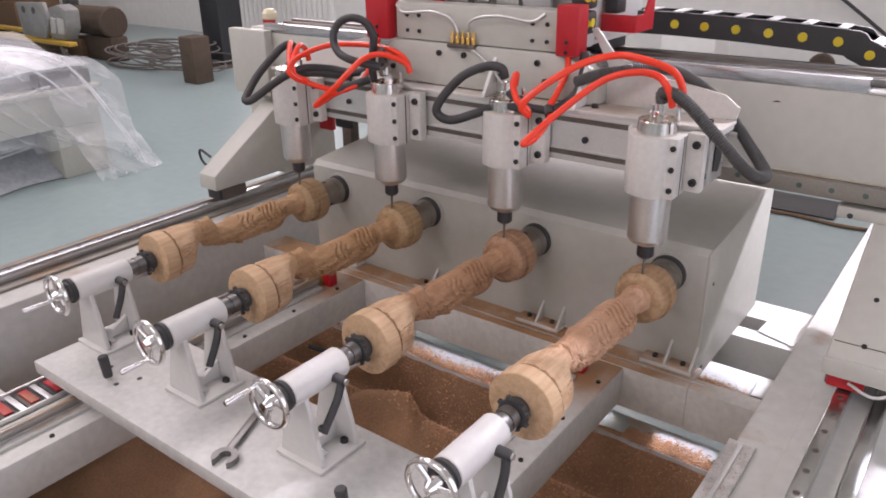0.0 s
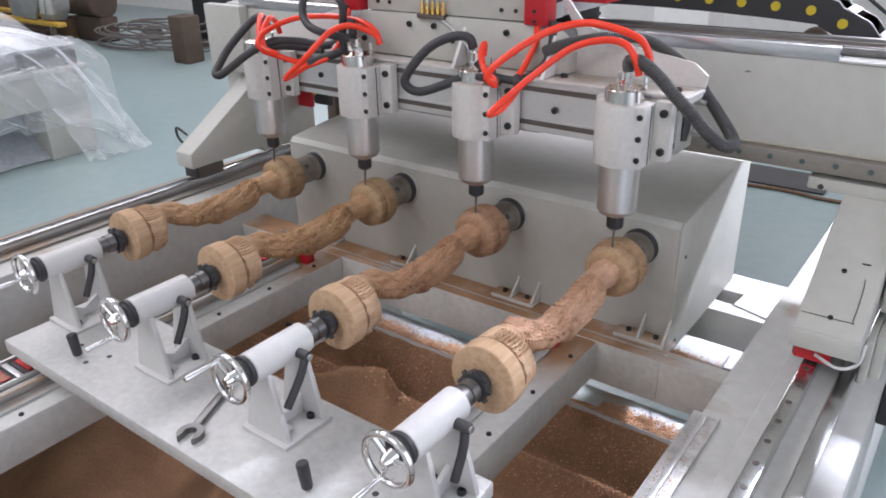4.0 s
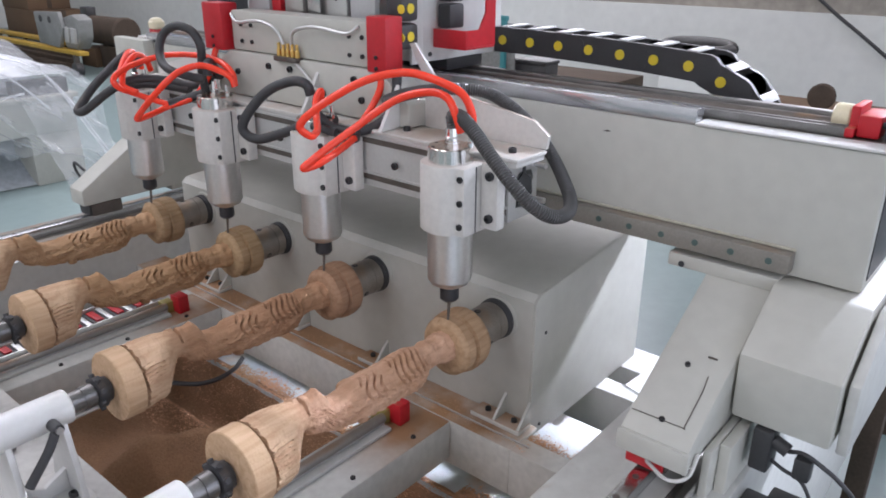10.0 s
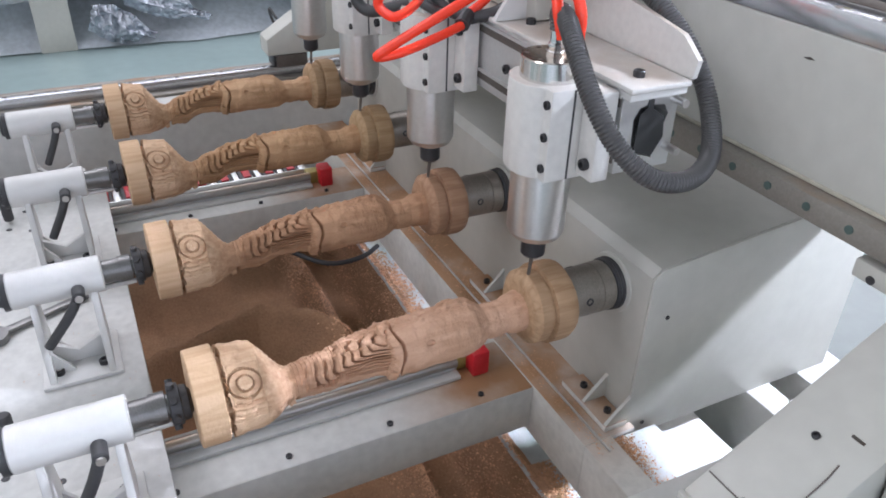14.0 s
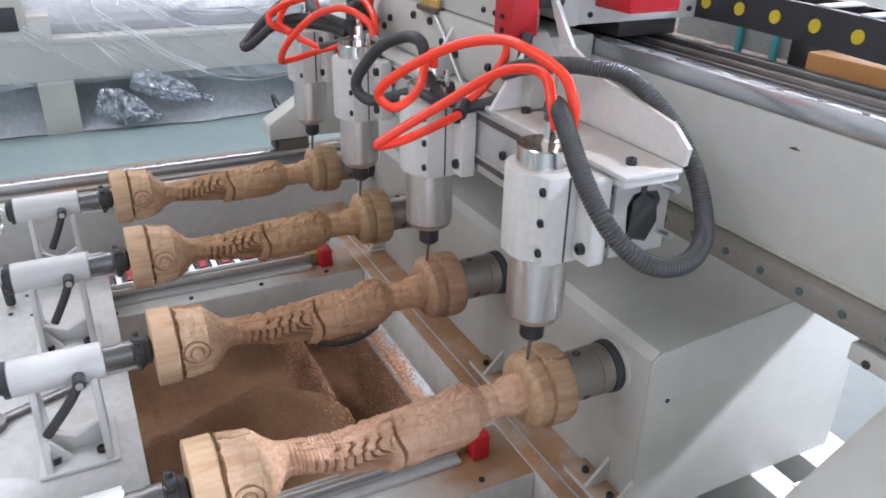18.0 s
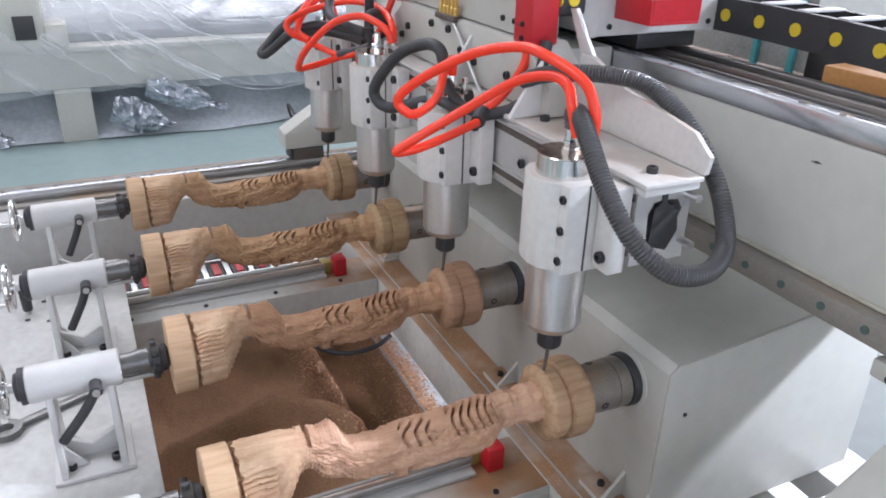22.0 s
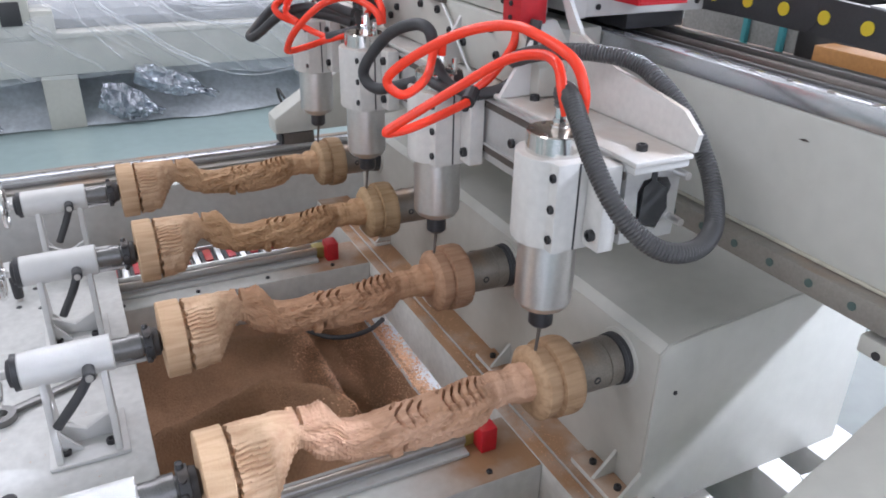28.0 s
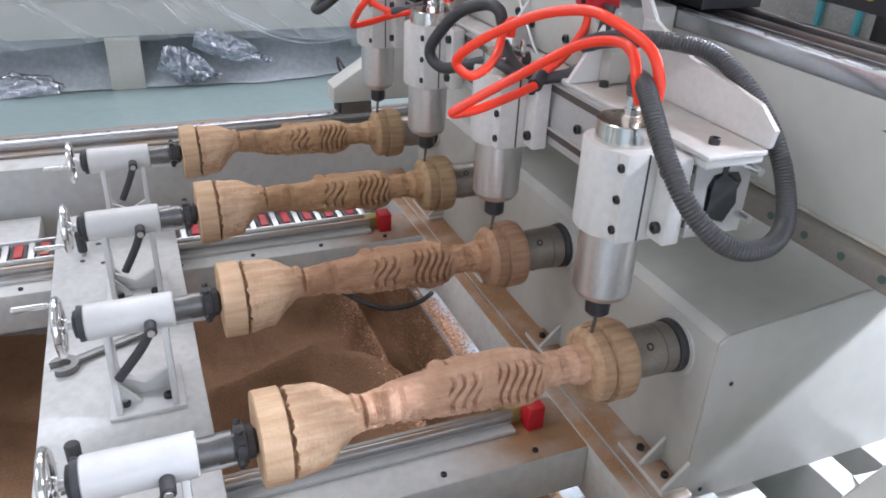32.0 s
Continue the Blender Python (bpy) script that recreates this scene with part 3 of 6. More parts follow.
def mound(x, y):
    z = 0.36 + 0.035 * noise.noise((x * 3, y * 3, 1.7)) + 0.014 * noise.noise((x * 12, y * 12, 0)) + 0.004 * noise.noise((x * 60, y * 60, 4))
    z += 0.18 * math.exp(-(crest_distance(x, y) / 0.09) ** 1.2)
    for cx, cy, sx, sy, a in ((-0.20, -0.45, 0.22, 0.22, 0.16), (0.62, 0.05, 0.15, 0.25, 0.08), (-0.60, 0.1, 0.12, 0.3, 0.10), (0.05, 0.1, 0.2, 0.12, 0.06)):
        z += a * math.exp(-((x - cx) / sx) ** 2 - ((y - cy) / sy) ** 2)
    # a low ridge for a stripe of light, a trough behind it, then dust banked up to the lower beam
    wave = 0.012 * noise.noise((x * 4, 0, 0))
    trough = max(0.0, min(1.0, (y - 0.535) / 0.10))
    trough = trough * trough * (3 - 2 * trough)
    z = z * (1 - trough) + (0.375 + 0.012 * noise.noise((x * 8, y * 8, 3))) * trough
    z += max(0.0, 0.475 - z) * math.exp(-((y - 0.548 - wave) / 0.030) ** 2)
    bank = max(0.0, min(1.0, (y - 0.648) / 0.036))
    return z + (0.553 + 0.004 * noise.noise((x * 22, y * 30, 5)) - z) * bank * bank


heap("sawdust_heap", -0.765, 0.765, -1.4, 0.699, 130, 250, mound, M_DUST, "brown sawdust heaped inside the machine bed")


def crumbs(name, seed, count, place, size, material, label):
    """Loose chips and crumbs as one mesh of small tetrahedra."""
    rnd = random.Random(seed)
    verts, faces = [], []
    for _ in range(count):
        c = Vector(place(rnd))
        s = size * rnd.uniform(0.4, 1.3)
        k = len(verts)
        for _ in range(4):
            verts.append(c + Vector((rnd.uniform(-s, s), rnd.uniform(-s, s), rnd.uniform(-0.3 * s, 0.8 * s))))
        faces += [(k, k + 1, k + 2), (k, k + 2, k + 3), (k, k + 3, k + 1), (k + 1, k + 3, k + 2)]
    me = bpy.data.meshes.new(name)
    me.from_pydata(verts, [], faces)
    me.materials.append(material)
    return tagged(new(name, me), label, "sawdust", kind="stuff")


def ledge_crumb(r):
    x = r.choice((r.uniform(-0.33, 0.31), r.uniform(-0.33, 0.31), 0.46 + abs(r.gauss(0, 0.07)), r.uniform(0.46, 0.74)))
    return (x, 0.692 + abs(r.gauss(0, 0.020)) + 0.02 * noise.noise((x * 9, 0, 0)), 0.5505 + r.uniform(0, 0.004))


# pale crumbs along the ridge paint the light that falls through the gap
def lit_ridge_crumb(r):
    x, y = r.uniform(-0.74, 0.74), r.gauss(0.548, 0.020)
    return (x, y, mound(x, y) + 0.001)


# sawdust on the bank, its pale colour standing in for the light there
def lit_bank_crumb(r):
    x, y = r.uniform(-0.74, 0.74), 0.69 - abs(r.gauss(0, 0.020))
    return (x, y, mound(x, y) + 0.001)


crumbs("sawdust_crumbs", 3, 7000, ledge_crumb, 0.0042, M_DUST2, "fresh reddish sawdust crumbs on the lower beam")
crumbs("sawdust_crumbs", 4, 9000, lit_ridge_crumb, 0.0036, M_DUST2, "pale reddish sawdust crumbs on a ridge, for a stripe of light")
crumbs("sawdust_crumbs", 8, 9000, lit_bank_crumb, 0.0034, M_DUST2, "reddish sawdust banked up along the beam, paled as if lit")
crumbs("patch_crumbs", 15, 900, lambda r: (min(0.702, 0.596 + abs(r.gauss(0, 0.045))), 0.742 + abs(r.gauss(0, 0.014)), 0.7275), 0.0026, M_DUST2, "fresh sawdust crumbs on the pale lit patch")
crumbs("wood_chips", 5, 2600, lambda r: (r.uniform(-0.6, 0.62), 0.70 + abs(r.gauss(0, 0.03)), 0.7365), 0.0018, M_DUST2, "fine wood chips along the cross beam")
crumbs("plate_chips", 9, 260, lambda r: (r.uniform(-0.54, 0.53), r.uniform(-0.12, 0.118), 0.8005), 0.0011, M_DUST2, "stray wood dust specks on the plate")
crumbs("strip_chips", 12, 900, lambda r: (r.uniform(0.765, 0.80), r.uniform(-0.3, 0.41), 0.8515), 0.0016, M_DUST2, "wood chips on the scuffed strip")

# black hose sagging below the inner beam
sag = thing("sagging_hose", (-0.33, 0.6, 0.55), "thin black rubber hose sagging below the beam", "hose")
part("tube", hose([(-0.345, 0.47, 0.62), (-0.318, 0.50, 0.603), (-0.262, 0.55, 0.596), (-0.245, 0.60, 0.594), (-0.25, 0.655, 0.597), (-0.272, 0.697, 0.602)], 0.006, 10, 8), M_BLACK, sag)

# ---- headstock ----
head = thing("headstock", (0, 0.95, 0.70), "grey sheet-steel headstock box with four drive holes", "headstock")
SIDE = [(0.788, 0.7005), (0.776, 0.735), (0.776, 1.005), (0.79, 1.018), (1.22, 1.06), (1.23, 1.05), (1.23, 0.7005)]
part("front_panel", prism([(0.776, 0.735), (0.788, 0.7005), (0.792, 0.7005), (0.780, 0.735), (0.780, 1.003), (0.776, 1.005)], "x", -0.5955, 0.5770), M_PAINT, head)
part("top_panel", prism([(0.776, 1.0055), (0.79, 1.018), (1.22, 1.06), (1.23, 1.05), (1.226, 1.046), (1.219, 1.0555), (0.791, 1.0135), (0.780, 1.0035)], "x", -0.5955, 0.5770), M_PAINT, head)
for x0, x1 in ((-0.60, -0.596), (0.5775, 0.582)):
    part("side_panel", prism(SIDE, "x", x0, x1, 0.0015), M_PAINT, head)
for y, z in ((0.814, 0.931), (0.81, 0.725)):
    bolt((0.582, y, z), (1, 0, 0), head, 0.0036, 0.002)
for x in AXES:
    part("bearing_ring", lathe((x, 0.776, AZ), (0, -1, 0), [(0, 0.047), (0.003, 0.046), (0.004, 0.041), (-0.002, 0.041)], 40), M_PAINT, head)
    part("seal", lathe((x, 0.777, AZ), (0, -1, 0), [(0, 0.041), (0.006, 0.041), (0.008, 0.037), (0.003, 0.030)], 40), M_BLACK, head, "black rubber seal")
for x in (0.525, 0.195, -0.135, -0.465):
    foot = part("foot", box(x - 0.06, x + 0.06, 0.733, 0.776, 0.7352, 0.7465, 0.003), M_DUSTY, head)
    for dx in (-0.032, 0.032):
        bolt((x + dx, 0.757, 0.7465), (0, 0, 1), foot)
    for dx in (-0.003, 0.055):
        part("gusset", prism([(0.735, 0.7465), (0.776, 0.7465), (0.776, 0.79)], "x", x + dx - 0.003, x + dx + 0.003), M_PAINT, head)

# ---- gantry ----
gantry = thing("gantry", (0, 1.0, 0.9), "pale grey gantry beam on two slanted legs", "gantry")
part("beam", box(-1.0, 1.077, 0.893, 1.075, 1.138, 1.352, 0.004), M_PAINT, gantry)
part("lower_ledge", box(-1.0, 0.977, 0.8885, 0.8928, 1.181, 1.1855, 0.001), M_OLD, gantry, "grimy lower ledge of the beam")
lr = part("lower_rail", box(-0.9, 0.977, 0.866, 0.8928, 1.148, 1.1805, 0.002), M_RAILOLD, gantry, "dusty lower guide rail")
for i in range(30):
    part("rail_bolt", rod((0.946 - 0.06 * i, 0.8665, 1.165), (0.946 - 0.06 * i, 0.8645, 1.165), 0.0055, n=12), M_GREEN, lr)
ur = part("upper_rail", box(-0.9, 0.79, 0.8945, 0.924, 1.352, 1.378, 0.0015), M_TOPRAIL, gantry, "bright upper guide rail")
for i in range(28):
    part("rail_plug", rod((0.76 - 0.06 * i, 0.909, 1.377), (0.76 - 0.06 * i, 0.909, 1.3788), 0.0045, n=12), M_DARK, ur)
part("screw_channel", box(-0.9, 1.07, 0.9265, 1.070, 1.352, 1.3565), M_DARK, gantry)
for y in (0.941, 0.962, 1.004):
    part("cover_strip", box(-0.9, 1.0, y, y + 0.006, 1.357, 1.372, 0.001), M_GALV, gantry)
part("ball_screw", rod((-0.9, 0.985, 1.368), (1.01, 0.985, 1.368), 0.0095, n=16), M_DARK, gantry, "greased dark ball screw")
part("screw_cover", box(-0.9, 1.0, 1.012, 1.03, 1.357, 1.380, 0.002), M_GALV, gantry)
part("end_cover", box(0.7905, 1.077, 0.889, 0.937, 1.3525, 1.3575, 0.002), M_WHITE, gantry)
part("bearing_block", prism([(0.94, 1.358), (1.03, 1.358), (1.03, 1.402), (0.962, 1.402), (0.962, 1.372), (0.94, 1.372)], "x", 0.999, 1.012, 0.002), M_RED, gantry, "red bearing block")
part("bearing_flange", prism([(0.95, 1.358), (1.025, 1.358), (1.025, 1.392), (0.95, 1.392)], "x", 1.0125, 1.045, 0.004), M_RED, gantry, "red bearing flange")
for y in (0.963, 1.008):
    bolt((1.045, y, 1.378), (1, 0, 0), gantry, 0.005, 0.005)
part("coupling", rod((0.972, 0.985, 1.3795), (0.9985, 0.985, 1.3795), 0.0215, n=24, bevel=0.003), M_CREAM, gantry)
part("beam_motor", box(1.052, 1.18, 0.945, 1.03, 1.358, 1.40, 0.004), M_BLACK, gantry)
part("left_end_cover", box(-1.03, -0.86, 0.86, 0.893, 1.16, 1.36, 0.004), M_PAINT, gantry)
part("leg_cover", prism([(0.605, 0.918), (0.605, 0.953), (0.90, 1.128), (1.07, 1.135), (0.96, 0.918)], "x", 0.848, 0.957, 0.006), M_PAINT, gantry)
part("cover_lip", box(0.846, 0.959, 0.6, 0.61, 0.916, 0.950, 0.003), M_PAINT, gantry)
for x, y, z in ((0.895, 0.723, 1.026), (0.90, 0.635, 0.974)):
    bolt((x, y, z - 0.004), (0, -0.51, 0.86), gantry, 0.0045, 0.004)
part("top_flange", box(0.781, 0.965, 0.872, 1.12, 1.112, 1.136, 0.003), M_PAINT, gantry)
part("flange_hole", rod((0.806, 0.871, 1.119), (0.806, 0.8735, 1.119), 0.0055, n=14), M_BLACK, gantry)
part("outer_cover", prism([(0.752, 0.945), (0.744, 1.058), (0.858, 1.134), (1.12, 1.134), (1.12, 0.945)], "x", 0.961, 1.105, 0.006), M_PAINT, gantry)
part("cover_edge", prism([(0.768, 0.935), (0.760, 1.055), (0.872, 1.130), (1.12, 1.130), (1.12, 0.935)], "x", 1.110, 1.126, 0.004), M_BED, gantry)
part("leg_cover", prism([(0.605, 0.918), (0.605, 0.965), (0.90, 1.15), (1.12, 1.16), (1.12, 0.918)], "x", -0.925, -0.848, 0.006), M_PAINT, gantry)
# unseen board added behind the beam to place its shadow edge
part("shadow_board", box(-0.95, 0.97, 1.0755, 1.250, 1.138, 1.156, 0.003), M_PAINT, gantry)
part("end_opening", box(1.077, 1.0785, 0.91, 1.06, 1.155, 1.335), M_BLACK, gantry)
part("paint_chip", prism([(0.624, 1.3185), (0.634, 1.3215), (0.641, 1.3190), (0.632, 1.3178)], "y", 0.8924, 0.893), M_DARK, gantry)
part("panel_seam", hose([(0.853, 0.6325, 0.9705), (0.93, 0.6335, 0.9712), (0.934, 0.637, 0.9735), (0.934, 0.69, 1.0045), (0.931, 0.715, 1.019)], 0.0008, 6, 3), M_DARK, gantry)
part("paint_chip", box(0.918, 0.932, 0.741, 0.744, 1.0352, 1.0372), M_DARK, gantry)
part("leg_upright", box(-1.0, -0.86, 0.89, 1.12, 0.90, 1.16, 0.004), M_PAINT, gantry)
for side in (1, -1):
    sl = part("slider", box(side * 0.885 - 0.034, side * 0.885 + 0.034, 0.63, 0.72, 0.882, 0.917, 0.003), M_DARK, gantry)
    part("wiper", box(side * 0.885 - 0.030, side * 0.885 + 0.030, 0.622, 0.63, 0.884, 0.915, 0.002), M_RED if side > 0 else M_BLACK, sl)
part("drive_plate", box(0.9585, 0.9715, 0.66, 0.80, 0.70, 0.93, 0.003), M_PAINT, gantry)
part("drive_plate", box(0.972, 0.99, 0.69, 0.84, 0.62, 0.93, 0.003), M_PAINT, gantry)
dm = part("drive_motor", box(1.0, 1.20, 0.705, 0.775, 0.745, 0.815, 0.005), M_BLACK, gantry, "black drive motor")
part("mount_flange", box(0.9905, 0.9995, 0.70, 0.78, 0.735, 0.82, 0.003), M_BLACK, dm)
part("cable_box", box(1.04, 1.11, 0.712, 0.768, 0.8152, 0.842, 0.004), M_BLACK, dm)
part("motor_cable", hose([(1.06, 0.735, 0.747), (1.06, 0.73, 0.71), (1.055, 0.73, 0.66), (1.06, 0.74, 0.60)], 0.0055), M_BLACK, gantry)
part("connector", box(1.0, 1.03, 0.745, 0.79, 0.87, 0.944, 0.005), M_BLACK, gantry)
part("motor_plug", rod((1.030, 0.76, 0.925), (1.052, 0.757, 0.918), 0.011, n=14), M_BLACK, gantry)
part("motor_cable", hose([(1.052, 0.757, 0.918), (1.075, 0.75, 0.928), (1.098, 0.757, 0.915), (1.125, 0.765, 0.895), (1.15, 0.78, 0.86), (1.16, 0.80, 0.80)], 0.0035), M_BLACK, gantry)
part("motor_cable", hose([(1.030, 0.76, 0.89), (1.05, 0.755, 0.885), (1.08, 0.76, 0.87), (1.10, 0.765, 0.82), (1.09, 0.77, 0.77)], 0.003), M_BLACK, gantry)
part("lead_plug", box(1.063, 1.088, 0.75, 0.772, 0.878, 0.915, 0.004), M_BLACK, gantry)
part("white_wire", hose([(0.89, 0.62, 0.90), (0.93, 0.605, 0.895), (0.958, 0.61, 0.91), (0.962, 0.63, 0.94)], 0.003, 8), M_WHITE, gantry)
part("left_wire", hose([(-0.93, 0.66, 1.0), (-0.965, 0.65, 1.02), (-0.975, 0.66, 0.98), (-0.94, 0.68, 0.94)], 0.004, 8), M_BLACK, gantry)
part("under_bracket", box(-0.86, -0.79, 1.05, 1.07, 1.02, 1.137, 0.003), M_RED, gantry, "red bracket under the beam")
uc = part("under_chain", box(-0.775, -0.70, 1.05, 1.07, 1.035, 1.09, 0.008), M_BLACK, gantry)
part("pivot_cap", rod((-0.765, 1.05, 1.075), (-0.765, 1.047, 1.075), 0.009, n=14), M_YELLOW, uc)

beacon = thing("warning_lamp", (-0.93, 0.95, 1.352), "small red and yellow lamp on white base", "lamp")
part("base", box(-0.98, -0.88, 0.91, 0.99, 1.352, 1.362, 0.003), M_WHITE, beacon)
part("socket", rod((-0.935, 0.95, 1.362), (-0.935, 0.95, 1.382), 0.020, n=20), M_RED, beacon)
part("lens", lathe((-0.93, 0.95, 1.382), (0, 0, 1), [(0, 0.018), (0.006, 0.024), (0.02, 0.024), (0.03, 0.016), (0.034, 0.004)], 20), M_CREAM, beacon)

# drag chain lying along the beam
chain = thing("drag_chain", (0.5, 1.09, 1.38), "black drag chain with yellow pivot caps", "drag chain")
part("chain_rest", box(0.10, 0.86, 1.0755, 1.16, 1.30, 1.306, 0.002), M_DARK, chain)


def chain_link(x, z, tilt, y0=1.075, y1=1.165):
    m = Matrix.Translation((x, 0, z)) @ Matrix.Rotation(tilt, 4, "Y")
    rim = [(sx * 0.035 + 0.026 * math.cos(radians(a)), 0.026 * math.sin(radians(a))) for sx, a0 in ((1, -90), (-1, 90)) for a in range(a0, a0 + 181, 30)]
    for ya, yb in ((y1 - 0.012, y1), (y0, y0 + 0.012)):
        b = prism(rim, "y", ya, yb)
        bmesh.ops.transform(b, matrix=m, verts=b.verts)
        lk = part("link_plate", b, M_BLACK, chain)
    b = box(-0.010, 0.010, y0 + 0.004, y1 - 0.004, 0.025, 0.0285, 0.001)
    bmesh.ops.transform(b, matrix=m, verts=b.verts)
    part("crossbar", b, M_GREYPL, lk, "pale grey plastic crossbar")
    b = rod((0, y0 - 0.002, 0), (0, y0 + 0.002, 0), 0.0098, n=18)
    bmesh.ops.transform(b, matrix=m, verts=b.verts)
    part("pivot_cap", b, M_YELLOW, lk, "yellow round cap")


for i in range(7):
    chain_link(0.268 + 0.0705 * i, 1.432 - 0.0004 * i * i, 0.012 * i, 1.075 + 0.001 * (i % 2))
for x, z, tilt in ((0.754, 1.395, 0.42), (0.808, 1.354, 0.9), (0.842, 1.295, 1.15)):
    chain_link(x, z, tilt, 1.0765 if 0.5 < tilt < 1 else 1.0755)

# ---- carriage ----
carriage = thing("cross_carriage", (0.0, 0.8, 1.38), "white carriage box with red brackets on the gantry", "carriage")
part("cover_box", box(-0.22, 0.245, 0.835, 1.10, 1.405, 2.1, 0.004), M_WHITE, carriage)
part("slider_block", box(-0.2, 0.232, 0.93, 1.05, 1.3785, 1.4045, 0.003), M_BLACK, carriage)
part("box_flange", box(0.2452, 0.252, 0.80, 0.8345, 1.405, 2.1, 0.003), M_WHITE, carriage)
for y in (0.86, 1.06):
    bolt((0.245, y, 1.42), (1, 0, 0), carriage, 0.0045, 0.003)
rb = part("red_bracket", box(0.2525, 0.335, 0.862, 0.866, 1.434, 1.470, 0.001), M_RED, carriage, "red sheet-steel bracket")
part("tray", box(0.2525, 0.335, 0.8665, 0.955, 1.434, 1.438, 0.001), M_RED, rb)
part("side_plate", prism([(0.8665, 1.4385), (0.955, 1.4385), (0.955, 1.60), (0.925, 1.60), (0.925, 1.50), (0.905, 1.470), (0.8665, 1.470)], "x", 0.331, 0.335), M_RED, rb)
for i in range(5):
    z = 1.47 + 0.05 * i
    part("hanging_chain", box(0.252, 0.285, 0.875, 0.92, z, z + 0.046, 0.005), M_BLACK, carriage)
part("saddle", box(-0.24, 0.22, 0.80, 0.893, 1.15, 1.385, 0.004), M_PAINT, carriage)
for x0, x1, m in ((-0.235, -0.16, M_GREYPL), (-0.15, -0.12, M_RED), (-0.10, -0.045, M_STEEL), (-0.03, 0.01, M_RAIL), (0.03, 0.09, M_ALU), (0.10, 0.17, M_GREYPL)):
    part("guide_strip", box(x0, x1, 0.785, 0.80 if m is not M_STEEL else 0.799, 1.385, 2.1, 0.003), m, carriage)
for i in range(4):
    for x in (0.0, 0.06):
        bolt((x, 0.785, 1.52 + 0.06 * i), (0, -1, 0), carriage, 0.004, 0.003)

# ---- spindle slide, which rises and sinks ----
slide = thing("spindle_slide", (0, 0.66, 1.2), "white slide with a bar of four spindles", "spindle slide")
up = part("slide_plate", box(-0.205, 0.235, 0.715, 0.775, 1.395, 1.478, 0.003), M_PAINT, slide)
lp = part("lower_plate", prism([(-0.26, 1.298), (0.33, 1.298), (0.33, 1.34), (0.26, 1.393), (-0.21, 1.393), (-0.26, 1.36)], "y", 0.705, 0.775, 0.003), M_PAINT, slide)
for x in (-0.17, -0.135, 0.17, 0.205):
    for z in (1.415, 1.45):
        bolt((x, 0.715, z), (0, -1, 0), up, 0.0045, 0.004)
for x, z in ((-0.18, 1.35), (-0.07, 1.372), (0.0, 1.372), (0.05, 1.345), (0.19, 1.372), (0.21, 1.335), (-0.21, 1.33), (0.10, 1.335)):
    bolt((x, 0.705, z), (0, -1, 0), lp, 0.0068, 0.006)
bar = part("tool_bar", prism([(0.668, 1.185), (0.750, 1.185), (0.750, 1.288), (0.712, 1.288), (0.712, 1.266), (0.730, 1.264), (0.738, 1.252), (0.733, 1.238), (0.737, 1.222), (0.722, 1.198), (0.704, 1.204), (0.690, 1.206), (0.687, 1.250), (0.694, 1.264), (0.705, 1.266), (0.705, 1.288), (0.668, 1.288)], "x", -0.60, 0.584, 0.0), M_ALU, slide, "extruded aluminium tool bar", False)
for z in (1.198, 1.268):
    part("slot", box(-0.595, 0.581, 0.6655, 0.6685, z, z + 0.010), M_DARK, bar)
    part("slot_lip", box(-0.598, 0.582, 0.6645, 0.6685, z + 0.011, z + 0.015), M_ALU, bar)
# black plate stands in for the shade inside the bar's hollow end
part("hollow_shade", prism([(0.693, 1.209), (0.722, 1.201), (0.735, 1.224), (0.731, 1.250), (0.713, 1.262), (0.713, 1.286), (0.706, 1.286), (0.705, 1.263), (0.695, 1.256)], "x", 0.5835, 0.5855), M_MATTE, bar, "black plate for the shaded hollow of the bar")
for x in (0.33, 0.0, -0.33):
    bolt((x, 0.668, 1.235), (0, -1, 0), bar, 0.007, 0.006)
for z in (1.21, 1.27):
    part("end_stud", rod((0.58, 0.742, z), (0.606, 0.742, z), 0.005, n=12), M_STEEL, bar)
shelf = part("top_shelf", box(-0.61, 0.601, 0.664, 0.750, 1.2885, 1.2955, 0.002), M_SHELF, slide)
part("shelf_lip", box(0.57, 0.598, 0.666, 0.748, 1.279, 1.288, 0.002), M_WHITE, shelf)
for x in (0.566, 0.33, -0.33, -0.584):
    bolt((x, 0.700, 1.2955), (0, 0, 1), shelf, 0.007, 0.008)
part("gusset", prism([(0.33, 1.2955), (0.598, 1.2955), (0.602, 1.318), (0.572, 1.340), (0.50, 1.352), (0.44, 1.360), (0.36, 1.388), (0.33, 1.388)], "y", 0.751, 0.758), M_SHELF, slide)
part("gusset", prism([(-0.33, 1.2955), (-0.60, 1.2955), (-0.60, 1.315), (-0.33, 1.385)], "y", 0.751, 0.758), M_WHITE, slide)
for x in (0.30, 0.08, -0.28):
    part("rib", prism([(0.655, 1.297), (0.705, 1.297), (0.705, 1.375)], "x", x, x + 0.008), M_WHITE, slide)
part("stay", prism([(0.283, 1.442), (0.296, 1.444), (0.357, 1.374), (0.345, 1.364), (0.327, 1.371)], "y", 0.7595, 0.766), M_WHITE, slide)
